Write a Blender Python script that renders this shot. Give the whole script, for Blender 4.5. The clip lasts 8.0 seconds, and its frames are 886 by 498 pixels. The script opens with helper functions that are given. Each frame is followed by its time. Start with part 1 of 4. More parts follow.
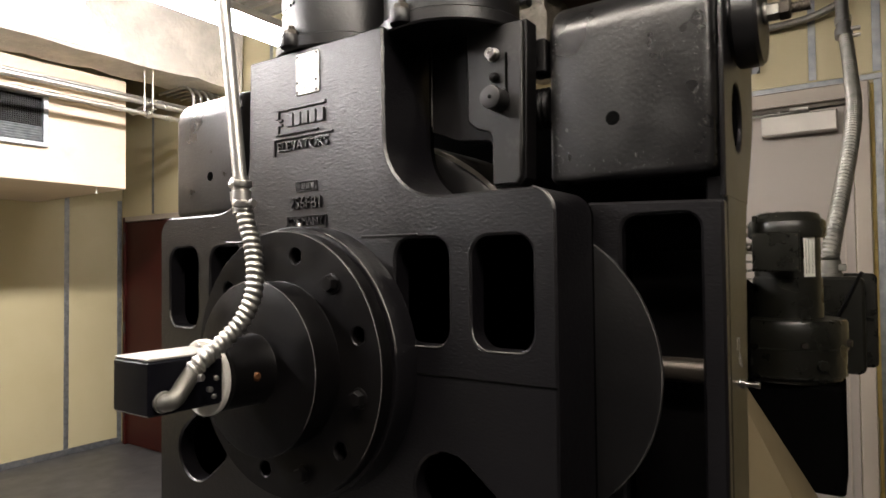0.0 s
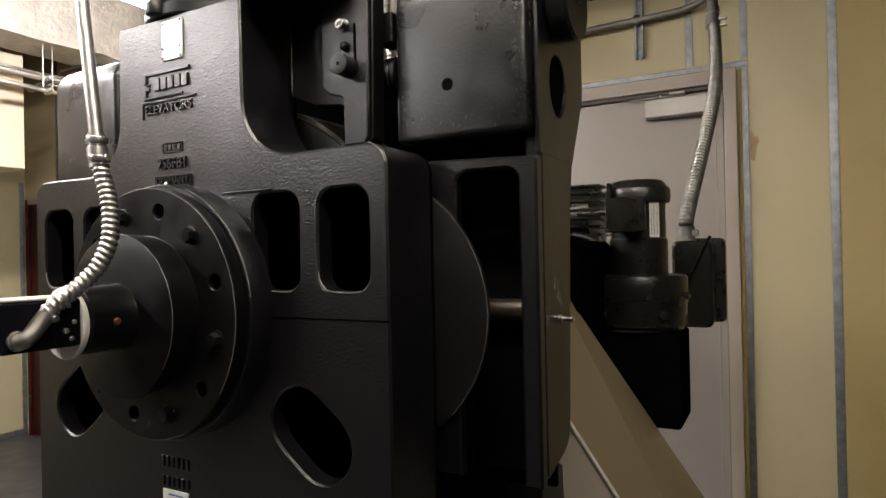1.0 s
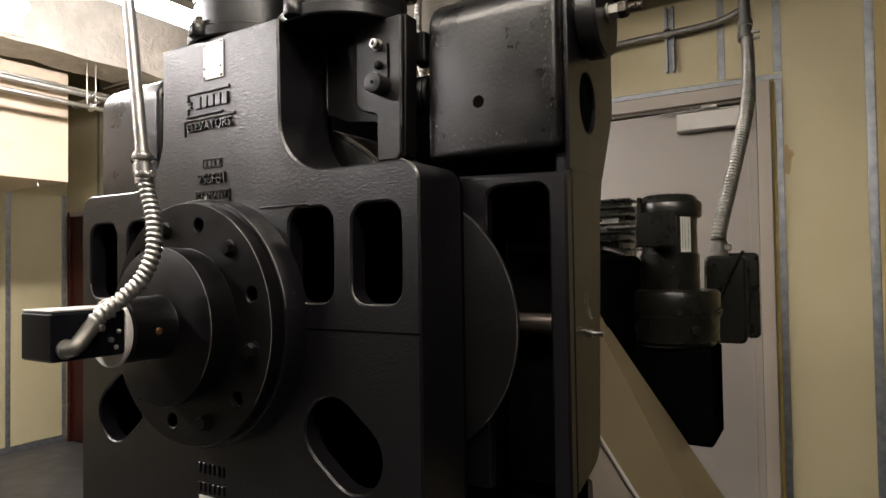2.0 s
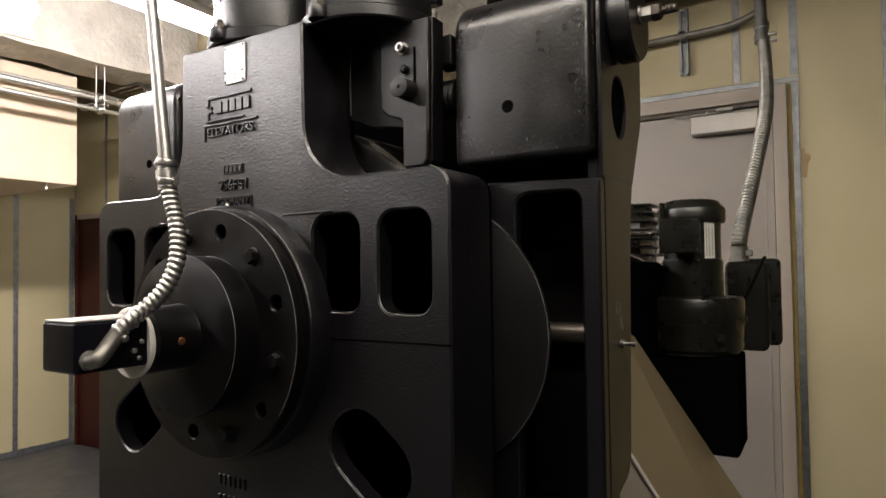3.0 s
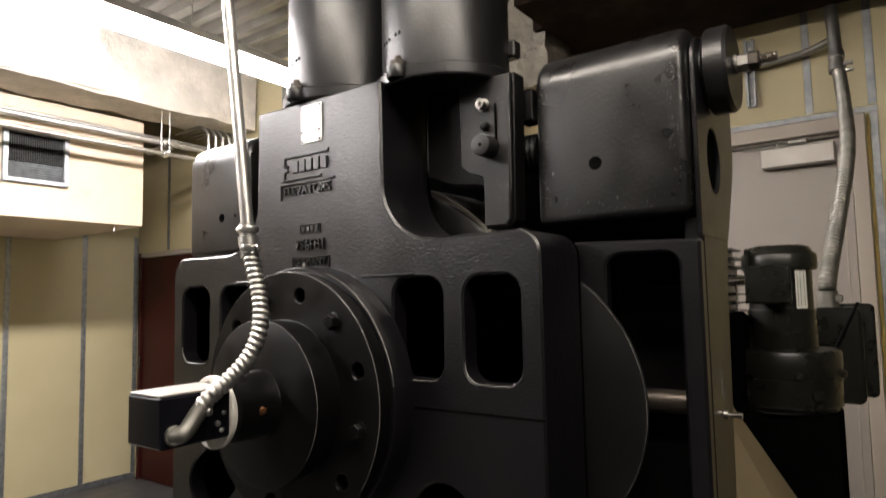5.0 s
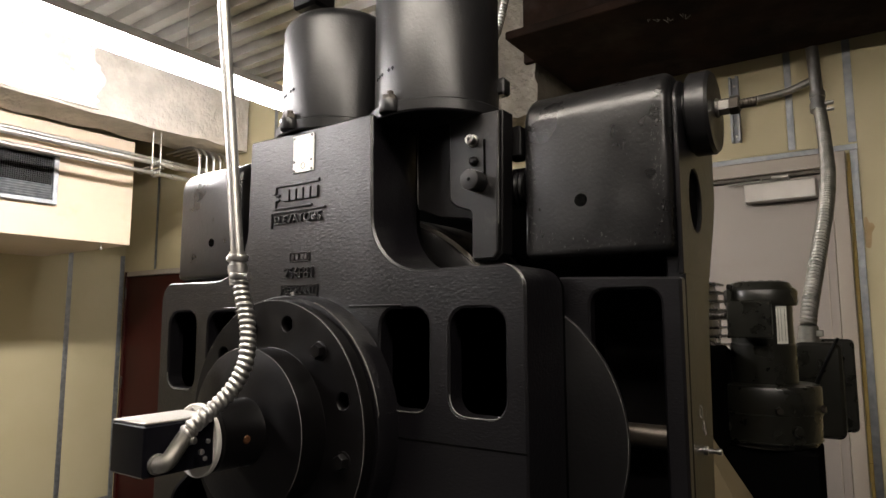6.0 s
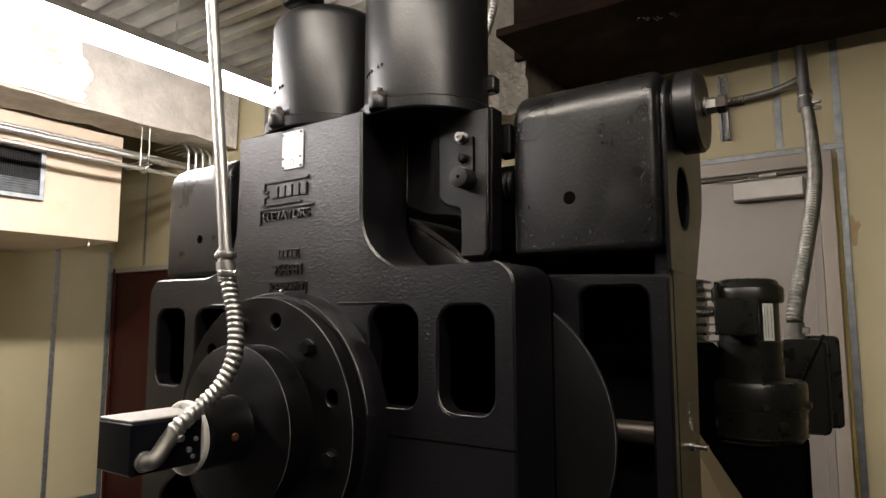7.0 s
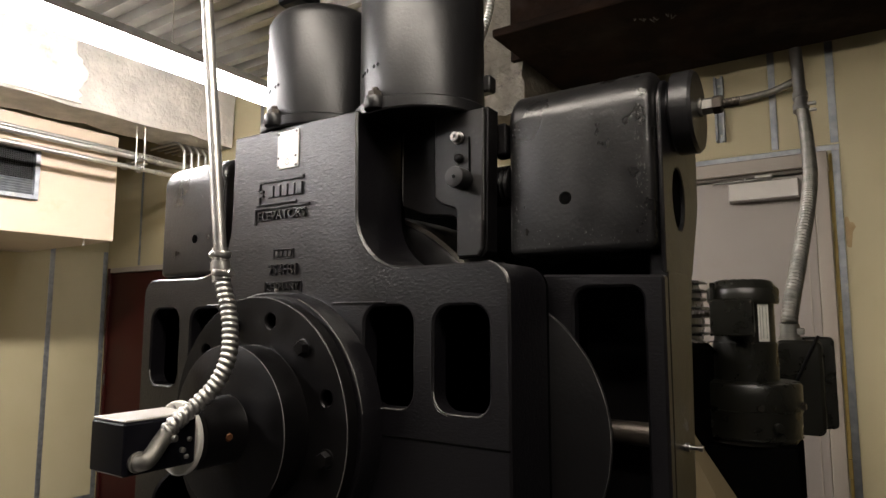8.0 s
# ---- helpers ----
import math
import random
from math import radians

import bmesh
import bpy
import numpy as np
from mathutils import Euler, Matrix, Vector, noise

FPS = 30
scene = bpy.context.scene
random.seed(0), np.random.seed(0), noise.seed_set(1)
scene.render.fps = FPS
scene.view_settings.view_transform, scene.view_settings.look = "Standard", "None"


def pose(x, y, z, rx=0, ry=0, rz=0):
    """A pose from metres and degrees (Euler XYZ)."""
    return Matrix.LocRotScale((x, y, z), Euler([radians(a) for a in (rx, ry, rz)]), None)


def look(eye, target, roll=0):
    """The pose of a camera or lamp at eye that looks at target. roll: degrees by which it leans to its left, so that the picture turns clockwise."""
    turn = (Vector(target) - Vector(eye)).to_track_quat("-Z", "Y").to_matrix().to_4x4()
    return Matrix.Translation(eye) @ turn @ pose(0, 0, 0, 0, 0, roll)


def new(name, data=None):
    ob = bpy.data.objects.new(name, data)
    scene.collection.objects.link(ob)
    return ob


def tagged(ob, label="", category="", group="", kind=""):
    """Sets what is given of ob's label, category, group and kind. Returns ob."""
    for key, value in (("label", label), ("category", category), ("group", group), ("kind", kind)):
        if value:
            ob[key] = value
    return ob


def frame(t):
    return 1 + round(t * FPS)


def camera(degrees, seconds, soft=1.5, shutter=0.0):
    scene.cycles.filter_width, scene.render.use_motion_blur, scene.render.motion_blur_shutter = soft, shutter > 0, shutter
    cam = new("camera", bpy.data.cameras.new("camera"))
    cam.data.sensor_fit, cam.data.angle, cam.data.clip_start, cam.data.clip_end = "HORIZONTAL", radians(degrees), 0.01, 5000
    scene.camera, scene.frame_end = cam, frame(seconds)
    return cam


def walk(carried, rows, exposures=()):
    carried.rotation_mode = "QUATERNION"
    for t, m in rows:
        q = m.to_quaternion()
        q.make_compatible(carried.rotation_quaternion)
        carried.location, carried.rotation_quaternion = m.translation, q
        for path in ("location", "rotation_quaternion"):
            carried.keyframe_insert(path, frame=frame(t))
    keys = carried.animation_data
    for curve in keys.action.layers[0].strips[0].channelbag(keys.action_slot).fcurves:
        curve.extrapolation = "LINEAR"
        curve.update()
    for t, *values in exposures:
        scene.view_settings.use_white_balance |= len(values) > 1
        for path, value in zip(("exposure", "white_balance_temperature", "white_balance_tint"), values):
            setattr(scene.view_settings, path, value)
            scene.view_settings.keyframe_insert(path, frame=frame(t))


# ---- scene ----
cam = camera(70.6, 8.0, shutter=0.4)
PATH = [
    (0, (0.3362, -0.7489, 1.3798), (-0.66, 0.7014, 1.4256), -0.6),
    (0.5, (0.418, -0.7454, 1.3455), (-0.5394, 0.7313, 1.3702), -1.1),
    (1, (0.5034, -0.7612, 1.3191), (-0.337, 0.7858, 1.327), -1.2),
    (1.5, (0.521, -0.7762, 1.3174), (-0.3678, 0.7427, 1.3508), -1.0),
    (3, (0.462, -0.7779, 1.3323), (-0.455, 0.7234, 1.3834), -0.8),
    (3.5, (0.4532, -0.7568, 1.3077), (-0.4224, 0.7647, 1.1871), -1.3),
    (4, (0.4312, -0.7586, 1.3191), (-0.5139, 0.7251, 1.2593), -1.8),
    (4.5, (0.4022, -0.763, 1.3543), (-0.6266, 0.6653, 1.3825), -1.6),
    (5, (0.3925, -0.7788, 1.3904), (-0.6301, 0.6477, 1.5233), -1.2),
    (5.2, (0.396, -0.7832, 1.3957), (-0.6169, 0.6442, 1.5778), -0.9),
    (6.5, (0.4048, -0.7929, 1.4036), (-0.5764, 0.6547, 1.5998), 0.2),
    (7, (0.4066, -0.7911, 1.4036), (-0.565, 0.6644, 1.5928), -0.1),
    (7.5, (0.4074, -0.7876, 1.4036), (-0.5606, 0.6697, 1.591), -0.3),
    (8, (0.4066, -0.7885, 1.4027), (-0.5562, 0.6723, 1.5937), -0.0),
]
EXPOSURES = [(0.0, 1.8), (1.0, 1.6), (3.5, 1.5), (4.5, 1.55), (5.0, 1.65), (6.5, 1.3), (8.0, 1.28)]
walk(cam, [(t, look(eye, target, roll)) for t, eye, target, roll in PATH], EXPOSURES)

# ---- light ----
world = bpy.data.worlds.new("world")
scene.world = world
world.use_nodes = True
world.node_tree.nodes["Background"].inputs[0].default_value = (0.02, 0.02, 0.022, 1)
world.node_tree.nodes["Background"].inputs[1].default_value = 0.3
TUBE_LEFT, TUBE_RIGHT = 36.0, 16.5
FLOOR, CEIL = -0.2, 3.3
BACK, LEFT, RIGHT, REAR = 2.33, -5.36, 4.5, -7.0
CX, CZ = -0.45, 1.2245


# ---- materials ----
def mat(name, col, rough=0.5, metal=0.0, col2=None, scale=8.0, bump=0.0, bscale=60.0, rough2=None, detail=6.0, spec=0.5, coat=0.0, dist=0.004, island=False, lo=0.35, hi=0.7, fine=0.0, stain=None, sscale=2.0, slo=0.55, shi=0.75, pits=0.0, stretch=1.0, grain=0.22):
    m = bpy.data.materials.new(name)
    m.use_nodes = True
    nt = m.node_tree
    n, l = nt.nodes, nt.links
    b = n["Principled BSDF"]
    b.inputs["Roughness"].default_value = rough
    b.inputs["Metallic"].default_value = metal
    b.inputs["Specular IOR Level"].default_value = spec
    b.inputs["Coat Weight"].default_value = coat
    tc = n.new("ShaderNodeTexCoord")
    no = n.new("ShaderNodeTexNoise")
    no.inputs["Scale"].default_value = scale
    no.inputs["Detail"].default_value = detail
    l.new(tc.outputs["Object"], no.inputs["Vector"])
    ramp = n.new("ShaderNodeMapRange")
    ramp.inputs[1].default_value, ramp.inputs[2].default_value = lo, hi
    l.new(no.outputs["Fac"], ramp.inputs[0])
    mix = n.new("ShaderNodeMix")
    mix.data_type = "RGBA"
    mix.inputs["A"].default_value = (*col, 1)
    mix.inputs["B"].default_value = (*(col2 or [c * 0.75 for c in col]), 1)
    l.new(ramp.outputs[0], mix.inputs["Factor"])
    last = mix.outputs["Result"]
    if stain:
        ns = n.new("ShaderNodeTexNoise")
        ns.inputs["Scale"].default_value = sscale
        ns.inputs["Detail"].default_value = 8
        ns.inputs["Roughness"].default_value = 0.65
        l.new(tc.outputs["Object"], ns.inputs["Vector"])
        rs = n.new("ShaderNodeMapRange")
        rs.inputs[1].default_value, rs.inputs[2].default_value = slo, shi
        l.new(ns.outputs["Fac"], rs.inputs[0])
        mx = n.new("ShaderNodeMix")
        mx.data_type = "RGBA"
        mx.inputs["B"].default_value = (*stain, 1)
        l.new(last, mx.inputs["A"])
        l.new(rs.outputs[0], mx.inputs["Factor"])
        last = mx.outputs["Result"]
    l.new(last, b.inputs["Base Color"])
    if rough2 is not None:
        rr = n.new("ShaderNodeMapRange")
        rr.inputs[1].default_value, rr.inputs[2].default_value = lo, hi
        rr.inputs[3].default_value, rr.inputs[4].default_value = rough, rough2
        n2 = n.new("ShaderNodeTexNoise")
        n2.inputs["Scale"].default_value = scale * 2.3
        n2.inputs["Detail"].default_value = 5
        l.new(tc.outputs["Object"], n2.inputs["Vector"])
        l.new(n2.outputs["Fac"], rr.inputs[0])
        l.new(rr.outputs[0], b.inputs["Roughness"])
    if bump > 0:
        nb = n.new("ShaderNodeTexNoise")
        nb.inputs["Scale"].default_value = bscale
        nb.inputs["Detail"].default_value = 4
        l.new(tc.outputs["Object"], nb.inputs["Vector"])
        bp = n.new("ShaderNodeBump")
        bp.inputs["Strength"].default_value = bump
        bp.inputs["Distance"].default_value = dist
        src = nb.outputs["Fac"]
        if fine > 0:
            nf = n.new("ShaderNodeTexNoise")
            nf.inputs["Scale"].default_value = bscale * grain
            nf.inputs["Detail"].default_value = 4
            mv = n.new("ShaderNodeMapping")
            mv.inputs["Scale"].default_value = (1.0, 1.0, stretch)
            l.new(tc.outputs["Object"], mv.inputs["Vector"])
            l.new(mv.outputs[0], nf.inputs["Vector"])
            ma = n.new("ShaderNodeMath")
            ma.operation = "MULTIPLY_ADD"
            ma.inputs[1].default_value = fine
            l.new(nf.outputs["Fac"], ma.inputs[0])
            l.new(src, ma.inputs[2])
            src = ma.outputs[0]
        if pits > 0:
            np_ = n.new("ShaderNodeTexNoise")
            np_.inputs["Scale"].default_value = 150
            np_.inputs["Detail"].default_value = 1
            l.new(tc.outputs["Object"], np_.inputs["Vector"])
            rp = n.new("ShaderNodeMapRange")
            rp.inputs[1].default_value, rp.inputs[2].default_value = 0.66, 0.74
            rp.inputs[3].default_value, rp.inputs[4].default_value = 0.0, -4.0 * pits
            l.new(np_.outputs["Fac"], rp.inputs[0])
            mp = n.new("ShaderNodeMath")
            l.new(rp.outputs[0], mp.inputs[0])
            l.new(src, mp.inputs[1])
            src = mp.outputs[0]
        l.new(src, bp.inputs["Height"])
        l.new(bp.outputs[0], b.inputs["Normal"])
    return m


def glow(name, col, strength):
    m = bpy.data.materials.new(name)
    m.use_nodes = True
    b = m.node_tree.nodes["Principled BSDF"]
    b.inputs["Base Color"].default_value = (0.9, 0.9, 0.9, 1)
    b.inputs["Emission Color"].default_value = (*col, 1)
    b.inputs["Emission Strength"].default_value = strength
    return m


CAST = mat("black_cast_paint", (0.0026, 0.0023, 0.0031), 0.305, col2=(0.0038, 0.0035, 0.0044), scale=9, bump=0.24, bscale=220, spec=0.56, rough2=0.335, pits=0.12, stretch=3.2, dist=0.0022, fine=1.2, grain=0.42, stain=(0.0055, 0.005, 0.0056), sscale=5, slo=0.5, shi=0.9)
CAST_ROUGH = mat("black_pitted_paint", (0.0036, 0.0034, 0.0037), 0.26, col2=(0.005, 0.0047, 0.005), scale=7, bump=0.2, bscale=150, spec=0.5, rough2=0.40, pits=0.16, dist=0.003, fine=0.8, stain=(0.009, 0.0085, 0.008), sscale=6, slo=0.5, shi=0.9)
SMOOTH_BLACK = mat("black_smooth_paint", (0.0022, 0.002, 0.0022), 0.30, col2=(0.0035, 0.0032, 0.0034), scale=9, spec=0.17, bump=0.12, bscale=140, rough2=0.5, dist=0.002, stain=(0.010, 0.0092, 0.009), sscale=12, slo=0.6, shi=0.8)
GLOSS_BLACK = mat("gloss_black_paint", (0.0045, 0.0043, 0.0048), 0.34, col2=(0.0065, 0.0063, 0.0067), spec=0.42, scale=14, bump=0.2, bscale=190, rough2=0.40, dist=0.002, fine=0.25, pits=0.06)
# pale lines along edges: rubbed paint with the specular glints painted in
EDGE = mat("rubbed_edge_glint_paint", (0.16, 0.155, 0.145), 0.5, 0.2, col2=(0.03, 0.029, 0.028), scale=30)
# paler grey for paint chips and the small highlights painted among them
CHIP = mat("chip_glints", (0.045, 0.043, 0.04), 0.4, col2=(0.015, 0.0145, 0.014), scale=60)
# worn black, raised above the other blacks to paint in light on the lever
LEVER = mat("lit_worn_black_paint", (0.005, 0.0047, 0.005), 0.36, col2=(0.008, 0.0076, 0.0078), scale=11, spec=0.45, bump=0.15, bscale=120, rough2=0.5, dist=0.002, stain=(0.035, 0.033, 0.031), sscale=14, slo=0.6, shi=0.75)
# near-black without gloss: painted shade for holes and gaps, also some dark parts
DARK = mat("shade_black", (0.002, 0.002, 0.002), 0.9, spec=0.0, col2=(0.003, 0.003, 0.003), scale=12)
BOX_BLACK = mat("black_anodised", (0.003, 0.003, 0.005), 0.4, spec=0.08, col2=(0.005, 0.005, 0.007), scale=30)
MOTOR = mat("dark_green_grey_enamel", (0.008, 0.008, 0.006), 0.25, spec=0.5, col2=(0.012, 0.0118, 0.009), scale=10, bump=0.15, bscale=80, rough2=0.38, stain=(0.028, 0.026, 0.02), sscale=14, slo=0.6, shi=0.78)
STEEL = mat("zinc_steel", (0.50, 0.49, 0.465), 0.34, 1.0, col2=(0.42, 0.41, 0.39), scale=40, rough2=0.5, bump=0.05, bscale=200)
GALV = mat("galvanised_strip", (0.33, 0.345, 0.36), 0.42, 0.9, col2=(0.22, 0.235, 0.25), scale=25, rough2=0.6, stain=(0.45, 0.42, 0.34), sscale=6, slo=0.6, shi=0.72)
DULL_STEEL = mat("dull_conduit", (0.30, 0.29, 0.26), 0.42, 0.95, col2=(0.18, 0.175, 0.16), scale=20, rough2=0.6)
BRIGHT = mat("worn_bare_steel", (0.55, 0.53, 0.5), 0.3, 1.0, col2=(0.12, 0.115, 0.105), scale=45)
TRACK = mat("rubbed_brake_track", (0.30, 0.28, 0.25), 0.35, 0.9, col2=(0.015, 0.014, 0.013), scale=16, lo=0.5, hi=0.58)
COPPER = mat("copper_plug", (0.12, 0.05, 0.02), 0.5, 0.6, scale=40)
WHITE = mat("off_white_gasket", (0.72, 0.71, 0.66), 0.55, col2=(0.55, 0.53, 0.48), scale=30)
PLATE = mat("white_nameplate", (0.82, 0.82, 0.80), 0.35, col2=(0.74, 0.74, 0.72), scale=14)
PAPER = mat("paper_tag", (0.72, 0.72, 0.66), 0.7, col2=(0.62, 0.62, 0.55), scale=30)
INK = mat("blue_ink", (0.12, 0.16, 0.32), 0.7)
BLACK_INK = mat("black_ink", (0.03, 0.03, 0.03), 0.6)
CHALK = mat("chalk", (0.26, 0.25, 0.23), 0.9, col2=(0.1, 0.097, 0.09), scale=200)
WALL = mat("olive_drywall_paint", (0.47, 0.41, 0.25), 0.6, col2=(0.43, 0.37, 0.215), scale=1.6, bump=0.15, bscale=120, dist=0.002, stain=(0.36, 0.31, 0.185), sscale=1.1, slo=0.58, shi=0.85)
DUCT = mat("cream_duct_board", (0.62, 0.51, 0.385), 0.6, col2=(0.57, 0.46, 0.34), scale=2.2, bump=0.08, bscale=60, stain=(0.55, 0.42, 0.26), sscale=3, slo=0.6, shi=0.8)
FLOORM = mat("grey_floor_paint", (0.06, 0.0575, 0.0575), 0.36, col2=(0.044, 0.0425, 0.0425), scale=2.5, bump=0.15, bscale=40, rough2=0.5, stain=(0.02, 0.019, 0.0185), sscale=9, slo=0.6, shi=0.68)
PAD = mat("rough_concrete", (0.42, 0.38, 0.34), 0.85, col2=(0.3, 0.26, 0.235), scale=14, bump=0.6, bscale=60, stain=(0.2, 0.17, 0.16), sscale=18, slo=0.58, shi=0.68)
CONCRETE = mat("old_concrete", (0.46, 0.425, 0.37), 0.85, col2=(0.38, 0.35, 0.30), scale=6, bump=0.8, bscale=28, dist=0.012, fine=1.5, stain=(0.58, 0.54, 0.47), sscale=4.5, slo=0.45, shi=0.7)
# broken concrete, base lowered to include the shade around the haunch
HAUNCH = mat("shaded_broken_concrete", (0.20, 0.18, 0.145), 0.9, col2=(0.13, 0.115, 0.09), scale=8, bump=0.9, bscale=22, dist=0.02, fine=1.5, stain=(0.07, 0.06, 0.05), sscale=9, slo=0.62, shi=0.68)
DECK = mat("galvanised_deck", (0.34, 0.33, 0.31), 0.42, 0.7, col2=(0.25, 0.24, 0.22), scale=4, rough2=0.55)
OCHRE = mat("ochre_drywall_paint", (0.36, 0.275, 0.12), 0.6, col2=(0.32, 0.24, 0.10), scale=1.6, bump=0.15, bscale=120, dist=0.002, stain=(0.27, 0.19, 0.07), sscale=1.3, slo=0.55, shi=0.8)
# for walls out of view, darkened to weaken their bounce on the machine
UNSEEN_WALL = mat("dark_unseen_wall", (0.075, 0.072, 0.067), 0.8, col2=(0.055, 0.052, 0.049), scale=3, bump=0.4, bscale=40, stain=(0.06, 0.057, 0.052), sscale=2, slo=0.5, shi=0.7)
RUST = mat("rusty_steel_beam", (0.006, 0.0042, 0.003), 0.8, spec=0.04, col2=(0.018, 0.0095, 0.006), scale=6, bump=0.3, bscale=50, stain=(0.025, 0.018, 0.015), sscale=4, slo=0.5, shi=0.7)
DOOR = mat("taupe_door_enamel", (0.285, 0.25, 0.222), 0.45, col2=(0.26, 0.228, 0.202), scale=1.5, bump=0.06, bscale=150, stain=(0.24, 0.205, 0.175), sscale=2, slo=0.6, shi=0.85)
FRAME = mat("taupe_frame_enamel", (0.33, 0.285, 0.235), 0.42, col2=(0.30, 0.255, 0.21), scale=3)
RED = mat("dark_red_door_enamel", (0.036, 0.0055, 0.004), 0.5, spec=0.15, col2=(0.027, 0.0046, 0.0034), scale=3)
CLOSER = mat("silver_closer_enamel", (0.36, 0.34, 0.31), 0.4, 0.3, col2=(0.32, 0.30, 0.27), scale=10)
BRONZE = mat("dark_bronze", (0.06, 0.05, 0.04), 0.42, 0.6, col2=(0.03, 0.026, 0.021), scale=20)
GUARD = mat("tan_sheet_guard", (0.225, 0.178, 0.108), 0.35, col2=(0.20, 0.157, 0.094), scale=3, bump=0.1, bscale=30, rough2=0.45, stain=(0.2, 0.15, 0.085), sscale=5, slo=0.6, shi=0.8)
CAULK = mat("yellowed_sealant", (0.5, 0.38, 0.12), 0.7, col2=(0.42, 0.3, 0.09), scale=20, bump=0.4, bscale=90)
STAIN = mat("brown_wall_patch", (0.33, 0.23, 0.11), 0.7, col2=(0.4, 0.29, 0.15), scale=20)
RUBBER = mat("black_rubber", (0.008, 0.008, 0.008), 0.6)
LENS = glow("fluorescent_tube", (1.0, 0.945, 0.925), TUBE_LEFT)
LENS2 = glow("fluorescent_tube_dimmer", (1.0, 0.90, 0.79), TUBE_RIGHT)
LAMPBODY = mat("white_lamp_enamel", (0.8, 0.79, 0.76), 0.4)


# ---- building blocks ----
def part(name, bm, material, parent=None, label="", angle=38):
    bmesh.ops.recalc_face_normals(bm, faces=bm.faces)
    me = bpy.data.meshes.new(name)
    bm.to_mesh(me)
    bm.free()
    me.materials.append(material)
    me.polygons.foreach_set("use_smooth", [True] * len(me.polygons))
    me.set_sharp_from_angle(angle=radians(angle))
    ob = new(name, me)
    if parent is not None:
        ob.parent = parent
        ob.matrix_parent_inverse = parent.matrix_basis.inverted() if parent.parent is None else Matrix()
    if label:
        tagged(ob, label)
    return ob


def thing(name, label, category, group="", kind=""):
    return tagged(new(name), label, category, group, kind)


XZ = lambda u, v, w: (u, w, v)
YZ = lambda u, v, w: (w, u, v)
XY = lambda u, v, w: (u, v, w)


def rounded(pts, n=6):
    """A closed outline; each point is (u, v) or (u, v, radius)."""
    out = []
    k = len(pts)
    for i in range(k):
        p = Vector(pts[i][:2])
        r = pts[i][2] if len(pts[i]) > 2 else 0
        if r <= 0:
            out.append((p.x, p.y))
            continue
        a = (Vector(pts[i - 1][:2]) - p).normalized()
        b = (Vector(pts[(i + 1) % k][:2]) - p).normalized()
        half = math.acos(max(-1, min(1, a.dot(b)))) / 2
        t = r / math.tan(half)
        c = p + (a + b).normalized() * (r / math.sin(half))
        s, e = p + a * t - c, p + b * t - c
        a0, a1 = math.atan2(s.y, s.x), math.atan2(e.y, e.x)
        d = (a1 - a0 + math.pi) % (2 * math.pi) - math.pi
        m = max(2, int(n * abs(d) / (math.pi / 2)) + 1)
        for j in range(m + 1):
            q = a0 + d * j / m
            out.append((c.x + r * math.cos(q), c.y + r * math.sin(q)))
    return out


def rect(u0, v0, u1, v1, r=0.0, n=5):
    return rounded([(u0, v0, r), (u1, v0, r), (u1, v1, r), (u0, v1, r)], n)


def circle(u, v, r, n=48, a0=0.0):
    return [(u + r * math.cos(a0 + 2 * math.pi * i / n), v + r * math.sin(a0 + 2 * math.pi * i / n)) for i in range(n)]


def capsule(u0, v0, u1, v1, r, n=10):
    a = math.atan2(v1 - v0, u1 - u0)
    out = [(u1 + r * math.cos(a - math.pi / 2 + math.pi * i / n), v1 + r * math.sin(a - math.pi / 2 + math.pi * i / n)) for i in range(n + 1)]
    return out + [(u0 + r * math.cos(a + math.pi / 2 + math.pi * i / n), v0 + r * math.sin(a + math.pi / 2 + math.pi * i / n)) for i in range(n + 1)]


def area(loop):
    return sum(loop[i - 1][0] * loop[i][1] - loop[i][0] * loop[i - 1][1] for i in range(len(loop))) / 2


def inset(loop, d):
    out = []
    k = len(loop)
    for i in range(k):
        p, a, b = Vector(loop[i]), Vector(loop[i - 1]), Vector(loop[(i + 1) % k])
        n1, n2 = (p - a).normalized(), (b - p).normalized()
        n1, n2 = Vector((-n1.y, n1.x)), Vector((-n2.y, n2.x))
        m = n1 + n2
        m = m / max(0.35, m.length_squared / 2) if m.length > 1e-6 else n1
        out.append((p.x + m.x * d, p.y + m.y * d))
    return out


